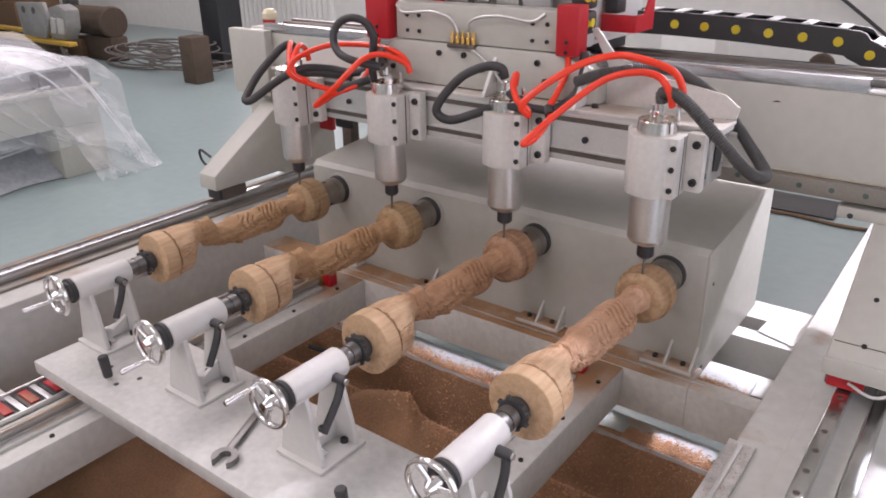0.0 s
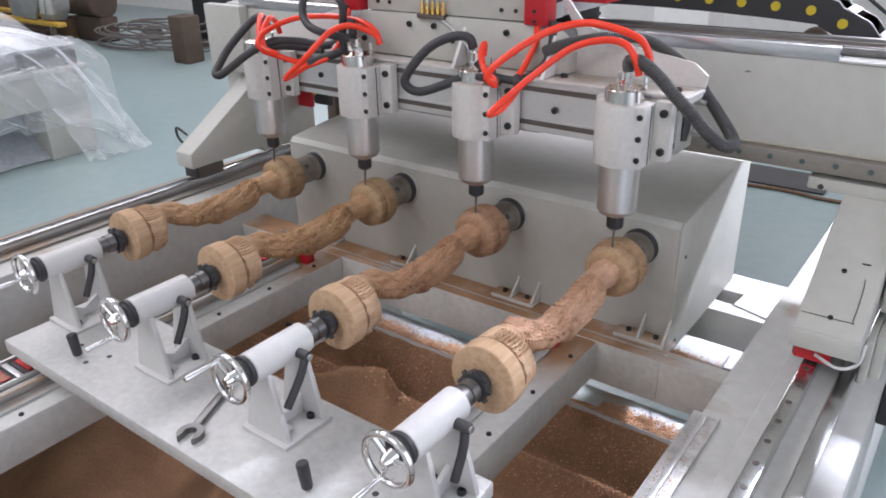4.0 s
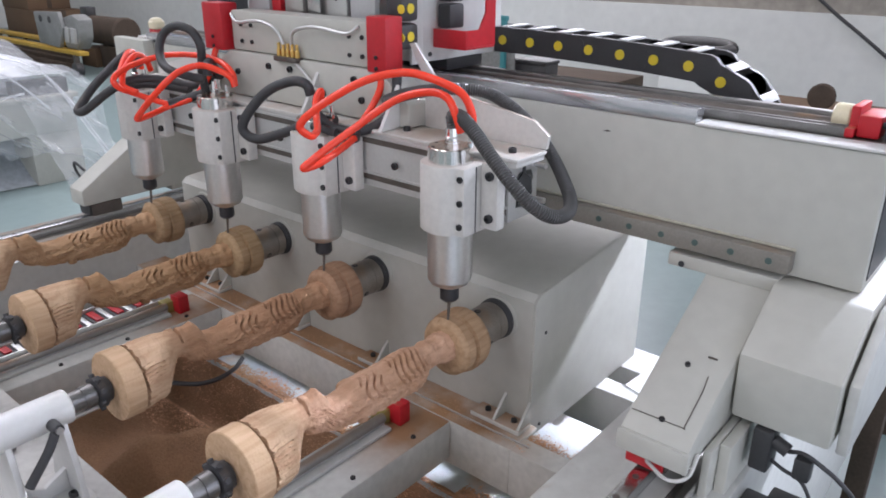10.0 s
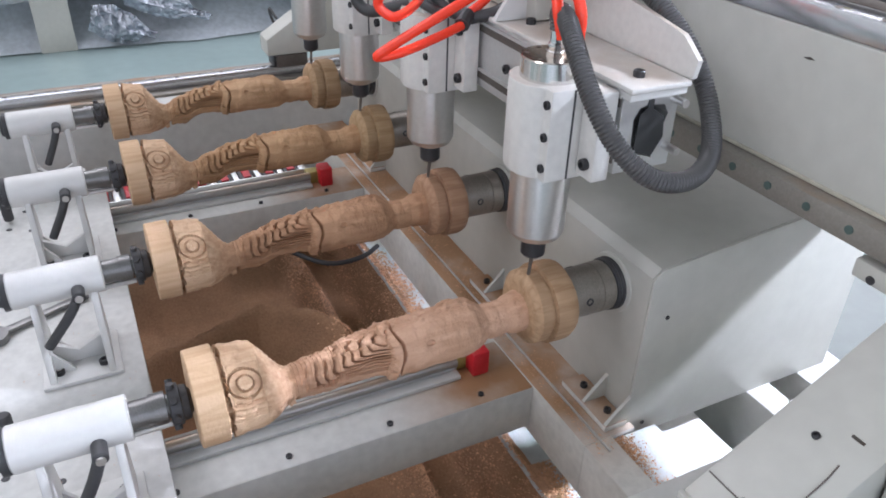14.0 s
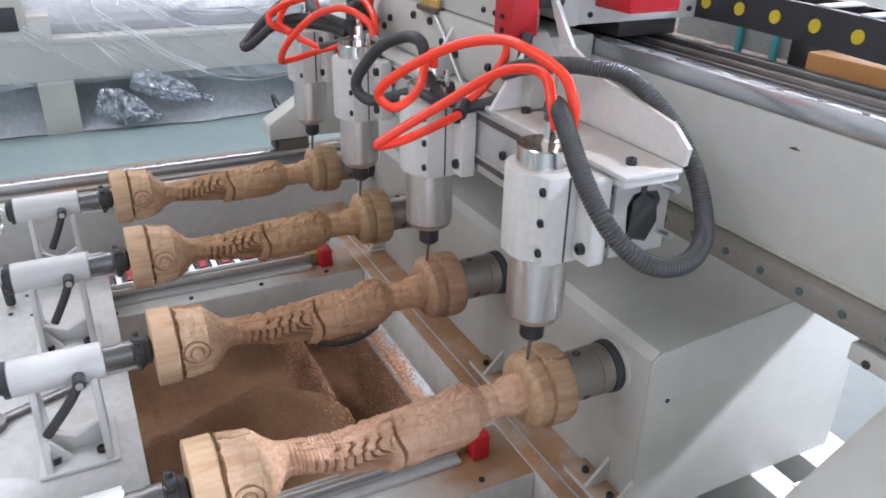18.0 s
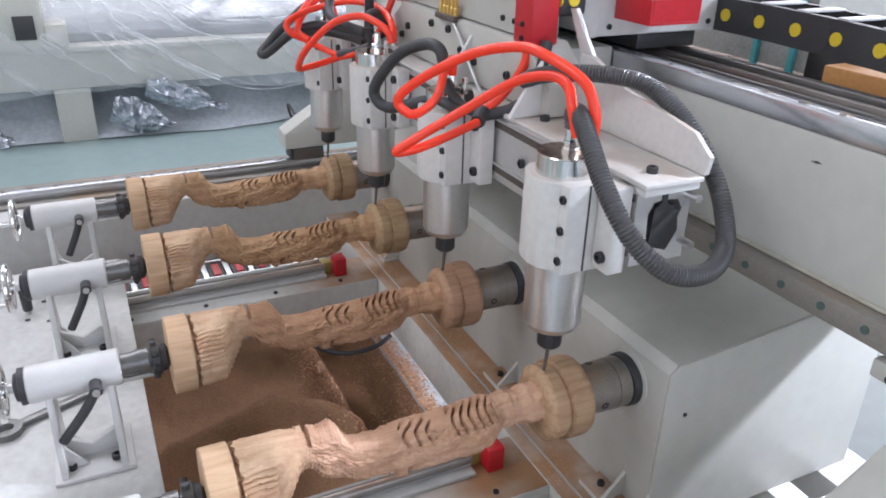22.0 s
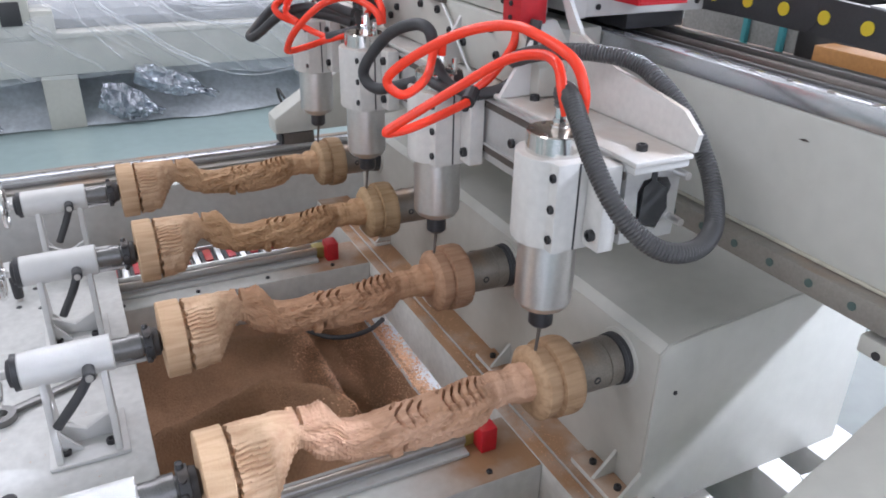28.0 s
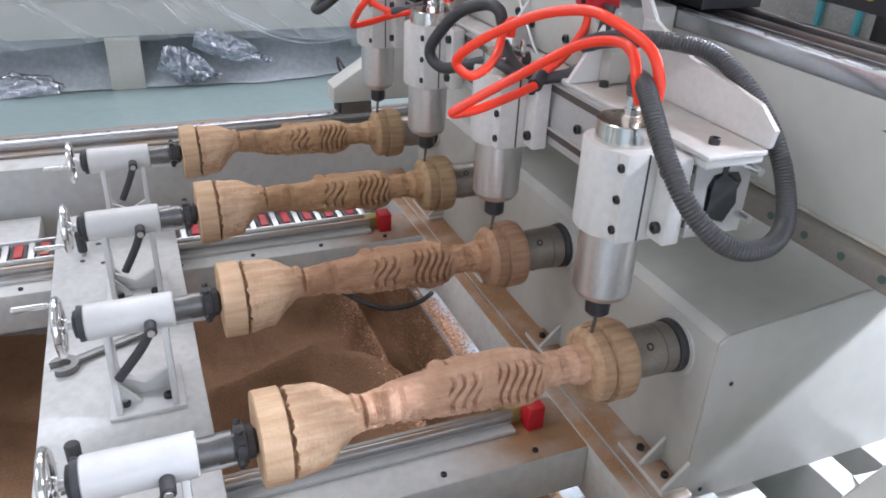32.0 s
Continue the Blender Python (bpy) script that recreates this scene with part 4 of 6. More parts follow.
for x0, x1 in ((-0.285, -0.215), (0.235, 0.285)):
    rb = part("red_bracket", box(x0, x1, 0.695, 0.74, 1.392, 1.492, 0.003), M_RED, slide, "red sheet-steel chain bracket")
    for z in (1.40, 1.42):
        bolt(((x0 + x1) / 2, 0.695, z), (0, -1, 0), rb, 0.004, 0.003)
    for i in range(9):
        z = 1.43 + 0.05 * i if x0 > 0 else 1.495 + 0.05 * i
        ln = part("chain_link", box(x0 + 0.005, x1 - 0.005, 0.742, 0.79, z, z + 0.046, 0.007), M_BLACK, slide)
        if x0 > 0:
            part("pivot_cap", rod((x1 - 0.006, 0.766, z + 0.023), (x1 - 0.003, 0.766, z + 0.023), 0.009, n=14), M_YELLOW, ln)
            part("front_cap", rod(((x0 + x1) / 2 + 0.02, 0.743, z + 0.023), ((x0 + x1) / 2 + 0.02, 0.7405, z + 0.023), 0.008, n=14), M_YELLOW, ln)
# oil manifold
mf = part("manifold", box(-0.042, 0.032, 0.695, 0.715, 1.387, 1.397, 0.002), M_DARK, slide)
for i in range(5):
    part("nipple", lathe((-0.033 + 0.0145 * i, 0.705, 1.397), (0, 0, 1), [(0, 0.005), (0.012, 0.005), (0.014, 0.0035), (0.026, 0.0035)], 12), M_BRASS, mf, "brass nipple")
for s in (-1, 1):
    part("oil_line", hose([(-0.005 + s * 0.012, 0.705, 1.42), (-0.005 + s * 0.03, 0.70, 1.45), (s * 0.09, 0.70, 1.462), (s * 0.17, 0.705, 1.455), (s * 0.2, 0.712, 1.47)], 0.0035, 8), M_ALU, slide)
part("oil_line", hose([(0.02, 0.70, 1.39), (0.07, 0.695, 1.36), (0.13, 0.697, 1.30), (0.15, 0.70, 1.29)], 0.003, 8), M_ALU, slide)


def spindle(x):
    y = 0.627
    sp = part("spindle", lathe((x, y, 1.064), (0, 0, 1), [(0, 0.026), (0.003, 0.033), (0.012, 0.0385), (0.165, 0.0385), (0.20, 0.0385)], 48), M_STEEL, slide, "brushed steel spindle motor")
    cap = part("cap", lathe((x, y, 1.264), (0, 0, 1), [(0, 0.0375), (0.044, 0.0375), (0.0455, 0.0365), (0.0455, 0.012)], 48), M_CAP, sp, "polished steel end cap")
    for a in range(0, 360, 60):
        ax, ay = x + 0.031 * math.cos(radians(a)), y + 0.031 * math.sin(radians(a))
        part("cap_screw", rod((ax, ay, 1.3095), (ax, ay, 1.3105), 0.0028, n=8), M_DARK, cap)
    part("gland", lathe((x, y + 0.004, 1.3095), (0, 0, 1), [(0, 0.0125), (0.004, 0.0125), (0.004, 0.010), (0.012, 0.010), (0.014, 0.008), (0.032, 0.0075), (0.034, 0.006)], 8), M_CHROME, sp)
    part("nipple", lathe((x + 0.033, y + 0.010, 1.3095), (0, 0, 1), [(0, 0.005), (0.008, 0.005), (0.009, 0.004), (0.024, 0.004)], 10), M_CHROME, sp)
    part("nipple", lathe((x - 0.020, y + 0.016, 1.3095), (0, 0, 1), [(0, 0.005), (0.008, 0.005), (0.009, 0.004), (0.022, 0.004)], 10), M_CHROME, sp)
    part("nose_ring", lathe((x, y, 1.064), (0, 0, -1), [(0, 0.022), (0.004, 0.020)], 24), M_STEEL, sp)
    part("collet", lathe((x, y, 1.060), (0, 0, -1), [(0, 0.012), (0.002, 0.0165), (0.012, 0.017), (0.024, 0.0168), (0.029, 0.012)], 20), M_NUT, sp, "dark collet nut")
    part("cutter", rod((x, y, 1.033), (x, y - 0.004, 0.985), 0.003, 0.0022, 10), M_DARK, sp)
    c = part("clamp", prism([(x - 0.050, 0.6645), (x - 0.050, 0.622), (x - 0.045, 0.602), (x - 0.034, 0.589), (x - 0.018, 0.581), (x, 0.578), (x + 0.018, 0.581), (x + 0.030, 0.589), (x + 0.036, 0.597), (x + 0.052, 0.597), (x + 0.052, 0.6645)], "z", 1.168, 1.284, 0.003), M_SHELF, slide)
    part("split", box(x + 0.0515, x + 0.0528, 0.627, 0.6295, 1.170, 1.282), M_BLACK, c)
    for z in (1.186, 1.226, 1.266):
        bolt((x + 0.0445, 0.597, z), (0, -1, 0), c, 0.0055, 0.004)
    part("back_block", prism([(0.640, 1.176), (0.6645, 1.176), (0.6645, 1.288), (0.640, 1.288)], "x", x + 0.052, x + 0.086, 0.003), M_SHELF, c)
    part("back_plate", box(x - 0.064, x - 0.050, 0.640, 0.6645, 1.174, 1.284, 0.002), M_WHITE, c)
    for z in (1.196, 1.268):
        bolt((x + 0.072, 0.640, z), (0, -1, 0), c, 0.0075, 0.007)


for x in AXES:
    spindle(x)

# hoses and conduits on the slide (heights with the slide at rest)
part("conduit", hose([(0.496, 0.632, 1.338), (0.496, 0.630, 1.356), (0.520, 0.622, 1.359), (0.557, 0.610, 1.342), (0.598, 0.603, 1.309), (0.634, 0.604, 1.277), (0.656, 0.617, 1.250), (0.674, 0.640, 1.228), (0.681, 0.670, 1.218), (0.675, 0.708, 1.216), (0.654, 0.745, 1.224), (0.625, 0.769, 1.245), (0.594, 0.780, 1.277), (0.557, 0.778, 1.318), (0.513, 0.770, 1.352), (0.468, 0.757, 1.374), (0.424, 0.728, 1.379), (0.379, 0.702, 1.374), (0.332, 0.686, 1.362), (0.29, 0.684, 1.345)], 0.0118, 14, 12, ribs=0.0044), M_CONDUIT, slide, "dark grey ribbed conduit")
R = 0.0066
part("air_hose", hose([(0.530, 0.636, 1.335), (0.531, 0.634, 1.366), (0.512, 0.628, 1.397), (0.460, 0.612, 1.416), (0.412, 0.600, 1.420), (0.362, 0.562, 1.405), (0.310, 0.515, 1.366), (0.282, 0.492, 1.333), (0.286, 0.510, 1.312), (0.262, 0.545, 1.312), (0.215, 0.585, 1.318), (0.192, 0.605, 1.345), (0.192, 0.618, 1.362), (0.188, 0.62, 1.338)], R), M_HOSE, slide, "orange-red air hose")
part("air_hose", hose([(0.521, 0.620, 1.335), (0.514, 0.616, 1.362), (0.488, 0.624, 1.386), (0.440, 0.630, 1.388), (0.385, 0.612, 1.370), (0.335, 0.560, 1.322), (0.300, 0.500, 1.276), (0.292, 0.486, 1.262), (0.296, 0.52, 1.266), (0.285, 0.58, 1.278), (0.272, 0.622, 1.286)], R), M_HOSE, slide, "orange-red air hose")
part("hose_joint", rod((0.272, 0.622, 1.286), (0.255, 0.640, 1.296), 0.011, n=12), M_BLACK, slide)
part("air_hose", hose([(0.255, 0.640, 1.296), (0.255, 0.672, 1.318), (0.262, 0.70, 1.36), (0.262, 0.705, 1.392)], R), M_HOSE, slide, "orange-red air hose")
part("cable", hose([(0.255, 0.645, 1.29), (0.275, 0.68, 1.302), (0.292, 0.705, 1.335), (0.29, 0.72, 1.40)], 0.009), M_BLACK, slide)
part("cable", hose([(0.255, 0.635, 1.292), (0.21, 0.62, 1.30), (0.175, 0.615, 1.325)], 0.0085), M_BLACK, slide)
part("cable", hose([(0.166, 0.616, 1.352), (0.160, 0.61, 1.372), (0.128, 0.60, 1.374), (0.085, 0.575, 1.352), (0.046, 0.552, 1.302), (0.040, 0.55, 1.275), (0.066, 0.562, 1.262), (0.110, 0.585, 1.276), (0.165, 0.632, 1.300), (0.20, 0.645, 1.305)], 0.0095), M_BLACK, slide, "black spindle cable")
part("hose_joint", rod((0.185, 0.600, 1.300), (0.235, 0.612, 1.292), 0.008, n=12), M_BLACK, slide)
part("air_hose", hose([(-0.102, 0.637, 1.333), (-0.108, 0.634, 1.350), (-0.128, 0.625, 1.363), (-0.160, 0.600, 1.375), (-0.178, 0.566, 1.368), (-0.186, 0.536, 1.350), (-0.217, 0.507, 1.309), (-0.272, 0.505, 1.268), (-0.288, 0.514, 1.258), (-0.296, 0.55, 1.262), (-0.302, 0.594, 1.271), (-0.27, 0.64, 1.29), (-0.255, 0.672, 1.33), (-0.25, 0.70, 1.395)], R), M_HOSE, slide, "orange-red air hose")
part("air_hose", hose([(-0.112, 0.645, 1.333), (-0.122, 0.648, 1.356), (-0.16, 0.652, 1.374), (-0.215, 0.657, 1.380), (-0.278, 0.655, 1.381), (-0.345, 0.633, 1.377), (-0.378, 0.592, 1.365), (-0.380, 0.540, 1.350), (-0.368, 0.510, 1.333), (-0.362, 0.520, 1.314), (-0.360, 0.545, 1.302), (-0.333, 0.575, 1.286), (-0.305, 0.598, 1.276)], R), M_HOSE, slide, "orange-red air hose")
part("air_hose", hose([(-0.432, 0.637, 1.333), (-0.430, 0.625, 1.362), (-0.418, 0.595, 1.374), (-0.402, 0.558, 1.348), (-0.378, 0.535, 1.318), (-0.350, 0.552, 1.302)], R), M_HOSE, slide, "orange-red air hose")
part("air_hose", hose([(-0.485, 0.643, 1.332), (-0.478, 0.630, 1.366), (-0.450, 0.595, 1.376), (-0.405, 0.548, 1.345), (-0.385, 0.54, 1.325)], R), M_HOSE, slide, "orange-red air hose")
part("cable", hose([(-0.465, 0.630, 1.342), (-0.470, 0.618, 1.370), (-0.493, 0.604, 1.362), (-0.510, 0.562, 1.324), (-0.513, 0.530, 1.297), (-0.512, 0.500, 1.267), (-0.507, 0.484, 1.251), (-0.494, 0.488, 1.249), (-0.472, 0.504, 1.266), (-0.435, 0.526, 1.296), (-0.405, 0.552, 1.317), (-0.385, 0.588, 1.325), (-0.354, 0.637, 1.318), (-0.30, 0.665, 1.31), (-0.25, 0.69, 1.33)], 0.0098), M_BLACK, slide, "black spindle cable")
part("cable", hose([(-0.165, 0.616, 1.352), (-0.172, 0.622, 1.375), (-0.20, 0.65, 1.37), (-0.225, 0.68, 1.345), (-0.24, 0.695, 1.335)], 0.0095), M_BLACK, slide, "black spindle cable")
part("cable", hose([(-0.165, 0.606, 1.345), (-0.19, 0.586, 1.352), (-0.22, 0.566, 1.362), (-0.255, 0.568, 1.373), (-0.280, 0.578, 1.391), (-0.289, 0.588, 1.415), (-0.280, 0.600, 1.437), (-0.255, 0.612, 1.448), (-0.225, 0.624, 1.440), (-0.207, 0.632, 1.412), (-0.210, 0.634, 1.380), (-0.218, 0.636, 1.347), (-0.222, 0.645, 1.300)], 0.0092), M_BLACK, slide, "black looped cable")
part("thick_cable", hose([(-0.42, 0.565, 1.306), (-0.388, 0.592, 1.314), (-0.354, 0.640, 1.306), (-0.31, 0.660, 1.300)], 0.0115), M_BLACK, slide)
part("hose_joint", hose([(-0.305, 0.598, 1.276), (-0.285, 0.630, 1.285), (-0.250, 0.660, 1.300)], 0.0105), M_BLACK, slide)

# ---- tailstocks ----
tplate = thing("tailstock_plate", (0, 0, 0.775), "pale grey steel plate carrying four tailstocks", "plate")
part("plate", box(-0.55, 0.545, -0.125, 0.12, 0.770, 0.80, 0.0025), M_PLATE, tplate)
for x in (0.36, -0.405):
    part("carriage_block", box(x - 0.03, x + 0.03, -0.1, 0.1, 0.767, 0.770, 0.001), M_DARK, tplate)
for x, y in ((0.345, -0.085), (0.375, -0.075), (0.41, -0.01), (-0.39, -0.04), (-0.32, -0.07), (-0.30, -0.03), (0.335, -0.095), (0.42, -0.09)):
    part("hole", rod((x, y, 0.7995), (x, y, 0.8008), 0.0055, n=14), M_BLACK, tplate)
for x, y in ((0.318, -0.066), (-0.350, -0.068)):
    lv = thing("lock_knob", (x, y, 0.80), "black upright plastic lock knob on the plate", "knob")
    part("stud", rod((x, y, 0.80), (x, y, 0.806), 0.005, n=12), M_STEEL, lv)
    part("grip", lathe((x, y, 0.806), (-0.12, -0.02, 1), [(0, 0.008), (0.003, 0.0095), (0.045, 0.0105), (0.048, 0.009)], 20), M_BLACK, lv)


def tailstock(x, crank, lever):
    t = thing("tailstock", (x, 0, 0.80), "white tailstock with chrome handwheel and black lever", "tailstock", "tailstocks on the plate")
    ft = part("foot", box(x - 0.056, x + 0.056, -0.024, 0.088, 0.80, 0.807, 0.002), M_WHITE, t)
    for dx in (-0.028, 0.028):
        for y in (0.0, 0.063):
            bolt((x + dx, y, 0.807), (0, 0, 1), ft, 0.0075, 0.008)
    part("tube", rod((x, -0.035, AZ), (x, 0.091, AZ), 0.0275, n=40, bevel=0.002), M_WHITE, t)
    part("web", prism([(-0.004, 0.807), (0.068, 0.807), (0.068, 0.846), (0.032, 0.826), (-0.004, 0.846)], "x", x - 0.005, x + 0.005, 0.001), M_WHITE, t)
    for y in (-0.014, 0.068):
        part("rib", prism([(x - 0.052, 0.807), (x + 0.052, 0.807), (x + 0.022, 0.935), (x - 0.022, 0.935)], "y", y, y + 0.010, 0.0015), M_WHITE, t)
    part("quill", lathe((x, 0.091, AZ), (0, 1, 0), [(0, 0.0175), (0.022, 0.0175), (0.022, 0.0195), (0.040, 0.0195), (0.041, 0.015), (0.045, 0.015)], 28), M_GALV, t)
    part("collar", lathe((x, -0.035, AZ), (0, -1, 0), [(0, 0.0265), (0.004, 0.0275), (0.008, 0.0275), (0.009, 0.022), (0.014, 0.020), (0.016, 0.012)], 28), M_BLACK, t)
    part("screw", rod((x, -0.045, AZ), (x, -0.078, AZ), 0.007, n=14), M_STEEL, t)
    w = part("handwheel", hose([(x + 0.041 * math.cos(a * math.pi / 10), -0.069, AZ + 0.041 * math.sin(a * math.pi / 10)) for a in range(21)], 0.0055, 12, 3), M_CHROME, t, "chrome handwheel")
    part("hub", lathe((x, -0.058, AZ), (0, -1, 0), [(0, 0.012), (0.012, 0.012), (0.017, 0.009), (0.022, 0.006)], 20), M_CHROME, w)
    for k in range(3):
        a = radians(crank + 120 * k)
        part("spoke", hose([(x, -0.066, AZ), (x + 0.02 * math.cos(a), -0.067, AZ + 0.02 * math.sin(a)), (x + 0.04 * math.cos(a), -0.069, AZ + 0.04 * math.sin(a))], 0.0045, 10, 3), M_CHROME, w)
    a = radians(crank)
    px, pz = x + 0.036 * math.cos(a), AZ + 0.036 * math.sin(a)
    part("crank", lathe((px, -0.072, pz), (0, -1, 0), [(0, 0.0035), (0.012, 0.0035), (0.013, 0.0045), (0.055, 0.0055), (0.058, 0.004)], 14), M_CHROME, w)
    part("guide_rod", rod((x + 0.006, 0.091, AZ - 0.022), (x + 0.006, 0.134, AZ - 0.022), 0.0042, n=12), M_STEEL, t)
    for sx in (-1, 1):
        part("corner_web", prism([(-0.004, 0.807), (0.024, 0.807), (-0.004, 0.845)], "x", x + sx * 0.024 - 0.003, x + sx * 0.024 + 0.003), M_WHITE, t)
    lx = x + 0.034
    lv = part("lever", hose([(lx + 0.008, 0.054, 0.945), (lx + 0.013, 0.054 - 0.02 * lever, 0.917), (lx + 0.013, 0.054 - 0.058 * lever, 0.872)], 0.0072, 12, 6), M_BLACK, t, "black clamping lever")
    part("pivot", rod((x + 0.022, 0.054, 0.946), (lx + 0.018, 0.054, 0.946), 0.009, n=18, bevel=0.002), M_BLACK, lv)
    part("pivot_bolt", rod((lx + 0.018, 0.054, 0.946), (lx + 0.021, 0.054, 0.946), 0.0055, n=14), M_STEEL, lv)
    return t


for x, crank, lever in zip(AXES, (215, 262, 140, 250), (0.55, 0.62, 0.95, 0.6)):
    tailstock(x, crank, lever)

# open-jawed spanner: the jaw faces away from the shaft
wr = thing("spanner", (0.056, -0.092, 0.80), "worn steel open-ended spanner lying on the plate", "spanner")
part("shaft", prism([(0.055, -0.078), (0.041, -0.084), (-0.018, 0.050), (-0.004, 0.056)], "z", 0.8025, 0.8105, 0.002), M_GALV, wr)
turn = math.atan2(-0.91, 0.41)
jaw = [(0.056 + 0.0235 * math.cos(turn + radians(a)), -0.092 + 0.0235 * math.sin(turn + radians(a))) for a in range(32, 329, 18)]
jaw += [(0.056 + 0.0115 * math.cos(turn + radians(a)), -0.092 + 0.0115 * math.sin(turn + radians(a))) for a in range(290, 69, -20)]
part("jaw", prism(jaw, "z", 0.8008, 0.8125), M_GALV, wr)

# ---- far side of the hall ----
wrap = thing("wrapped_machine", (-4.9, 0, 0), "pale grey router wrapped in clear plastic film", "machine")
part("bed", box(-5.7, -4.30, -3.6, 2.15, 0.36, 0.60, 0.01), M_PAINT, wrap)
part("ledge", box(-5.72, -4.26, -3.62, 2.17, 0.60, 0.635, 0.005), M_PAINT, wrap)
part("table", box(-5.6, -4.42, -3.5, 2.05, 0.635, 0.70, 0.01), M_TABLE, wrap)
part("leg", box(-4.55, -4.30, -0.07, 0.15, 0, 0.36, 0.005), M_PAINT, wrap)
part("leg", box(-4.62, -4.30, 1.80, 2.15, 0, 0.36, 0.005), M_PAINT, wrap)
part("leg", box(-4.55, -4.30, -3.2, -2.9, 0, 0.36, 0.005), M_PAINT, wrap)
for y in (0.04, 1.95, -3.0):
    part("leg", box(-5.7, -5.45, y - 0.11, y + 0.11, 0, 0.36, 0.005), M_PAINT, wrap)
part("end_box", box(-4.5, -4.212, -0.65, -0.052, 0.636, 1.02, 0.006), M_PAINT, wrap)
part("end_plate", box(-4.5, -4.212, -0.051, 0.075, 0.636, 0.786, 0.005), M_PAINT, wrap)
part("socket", box(-4.214, -4.200, -0.218, -0.10, 0.702, 0.845, 0.004), M_BLACK, wrap, "black square socket")
part("dark_insert", box(-4.40, -4.29, 1.75, 2.12, 0.64, 0.74, 0.004), M_BLACK, wrap)
# panel added to draw the shade under the bed
part("shade_panel", box(-5.05, -5.0, -3.4, 1.75, 0.02, 0.36), M_UNDERSHADE, wrap, "blue-grey panel added for the shade under the bed")


def draped(name, place, nu, nv, label, material, parent=None):
    verts, faces = [], []
    for j in range(nv + 1):
        for i in range(nu + 1):
            verts.append(place(i / nu, j / nv))
    for j in range(nv):
        for i in range(nu):
            a = j * (nu + 1) + i
            faces.append((a, a + 1, a + nu + 2, a + nu + 1))
    me = bpy.data.meshes.new(name)
    me.from_pydata(verts, [], faces)
    for p in me.polygons:
        p.use_smooth = True
    me.materials.append(material)
    ob = new(name, me)
    if parent:
        ob.parent = parent
        ob.matrix_parent_inverse = Matrix.Translation(-ORG[parent.name])
    if label:
        ob["label"] = label
    return ob


def sheet(u, v):
    """Film over the machine: u along it, v from its back over the top and down the near side."""
    y = -3.7 + 6.02 * u
    s = v * 2.4
    hem = 0.37 + 0.03 * math.sin(y * 2.3 + 1.0) if y < 1.6 else 0.28
    if s < 1.5:
        x, z = -5.75 + s, 0.86 + 0.05 * math.sin(s * 4) + 0.06 * noise.noise((y * 1.2, s * 2, 0))
    else:
        d = (s - 1.5) / 0.9
        x, z = -4.25 + 0.05 * math.sin(d * 3) + 0.05 * d, 0.86 - d * (0.86 - hem * 0.9)
    if y > 2.12:
        z -= (y - 2.12) * 1.0
        z = max(z, 0.03)
    f = 0.035 * noise.noise((y * 5, s * 1.4, 2)) + 0.015 * noise.noise((y * 16, s * 3, 5))
    return (x + f, y + 0.5 * f, max(z + 0.6 * f, 0.01))


draped("film", sheet, 170, 50, "crinkled clear plastic film", M_FILM, wrap)
draped("film_tail", lambda u, v: (-4.30 + 0.30 * v + 0.05 * noise.noise((u * 9, v * 5, 1)), 1.75 + 0.50 * u + 0.16 * v, max(0.72 * (1 - v) ** 1.1 * (1 - 0.5 * max(0, u - 0.5)) + 0.05 * noise.noise((u * 8, v * 8, 3)), 0.008)), 40, 40, "clear film hanging to the floor", M_FILM, wrap)

FOLDS = (((-4.55, 0.05, 0.99), (-4.24, 0.273, 0.914), (-4.235, 0.366, 0.77), (-4.23, 0.587, 0.619), (-4.23, 0.752, 0.486), (-4.225, 0.984, 0.362)),
         ((-4.52, -0.02, 0.98), (-4.24, 0.159, 0.919), (-4.24, 0.237, 0.706), (-4.235, 0.334, 0.573), (-4.23, 0.438, 0.454)),
         ((-4.66, 0.40, 0.99), (-4.27, 0.628, 0.899), (-4.24, 0.82, 0.727), (-4.235, 1.073, 0.644), (-4.235, 1.469, 0.632), (-4.24, 1.80, 0.67)),
         ((-4.66, 0.55, 0.98), (-4.27, 0.769, 0.893), (-4.24, 0.938, 0.784), (-4.235, 1.279, 0.759), (-4.24, 1.70, 0.79)),
         ((-4.28, 0.98, 0.35), (-4.27, 1.16, 0.285), (-4.27, 1.36, 0.26), (-4.28, 1.60, 0.285)),
         ((-4.90, 1.00, 0.94), (-4.45, 1.35, 0.90), (-4.26, 1.70, 0.80), (-4.20, 2.02, 0.45)),
         ((-4.70, 1.60, 0.92), (-4.30, 1.95, 0.80), (-4.10, 2.20, 0.30), (-4.02, 2.28, 0.05)))
rnd = random.Random(21)
for line, thick, times in zip(FOLDS, (0.009, 0.004, 0.006, 0.006, 0.003, 0.006, 0.007), (2, 1, 3, 3, 2, 2, 2)):
    for k in range(times):
        off, up = rnd.uniform(-0.06, 0.05) * k, rnd.uniform(-0.01, 0.05) * k
        part("film_fold", hose([(x + 0.003 * k, y + off, z + up) for x, y, z in line], thick * (1 - 0.3 * k), 8, 10), M_FOLD, wrap, "bright fold in the film")


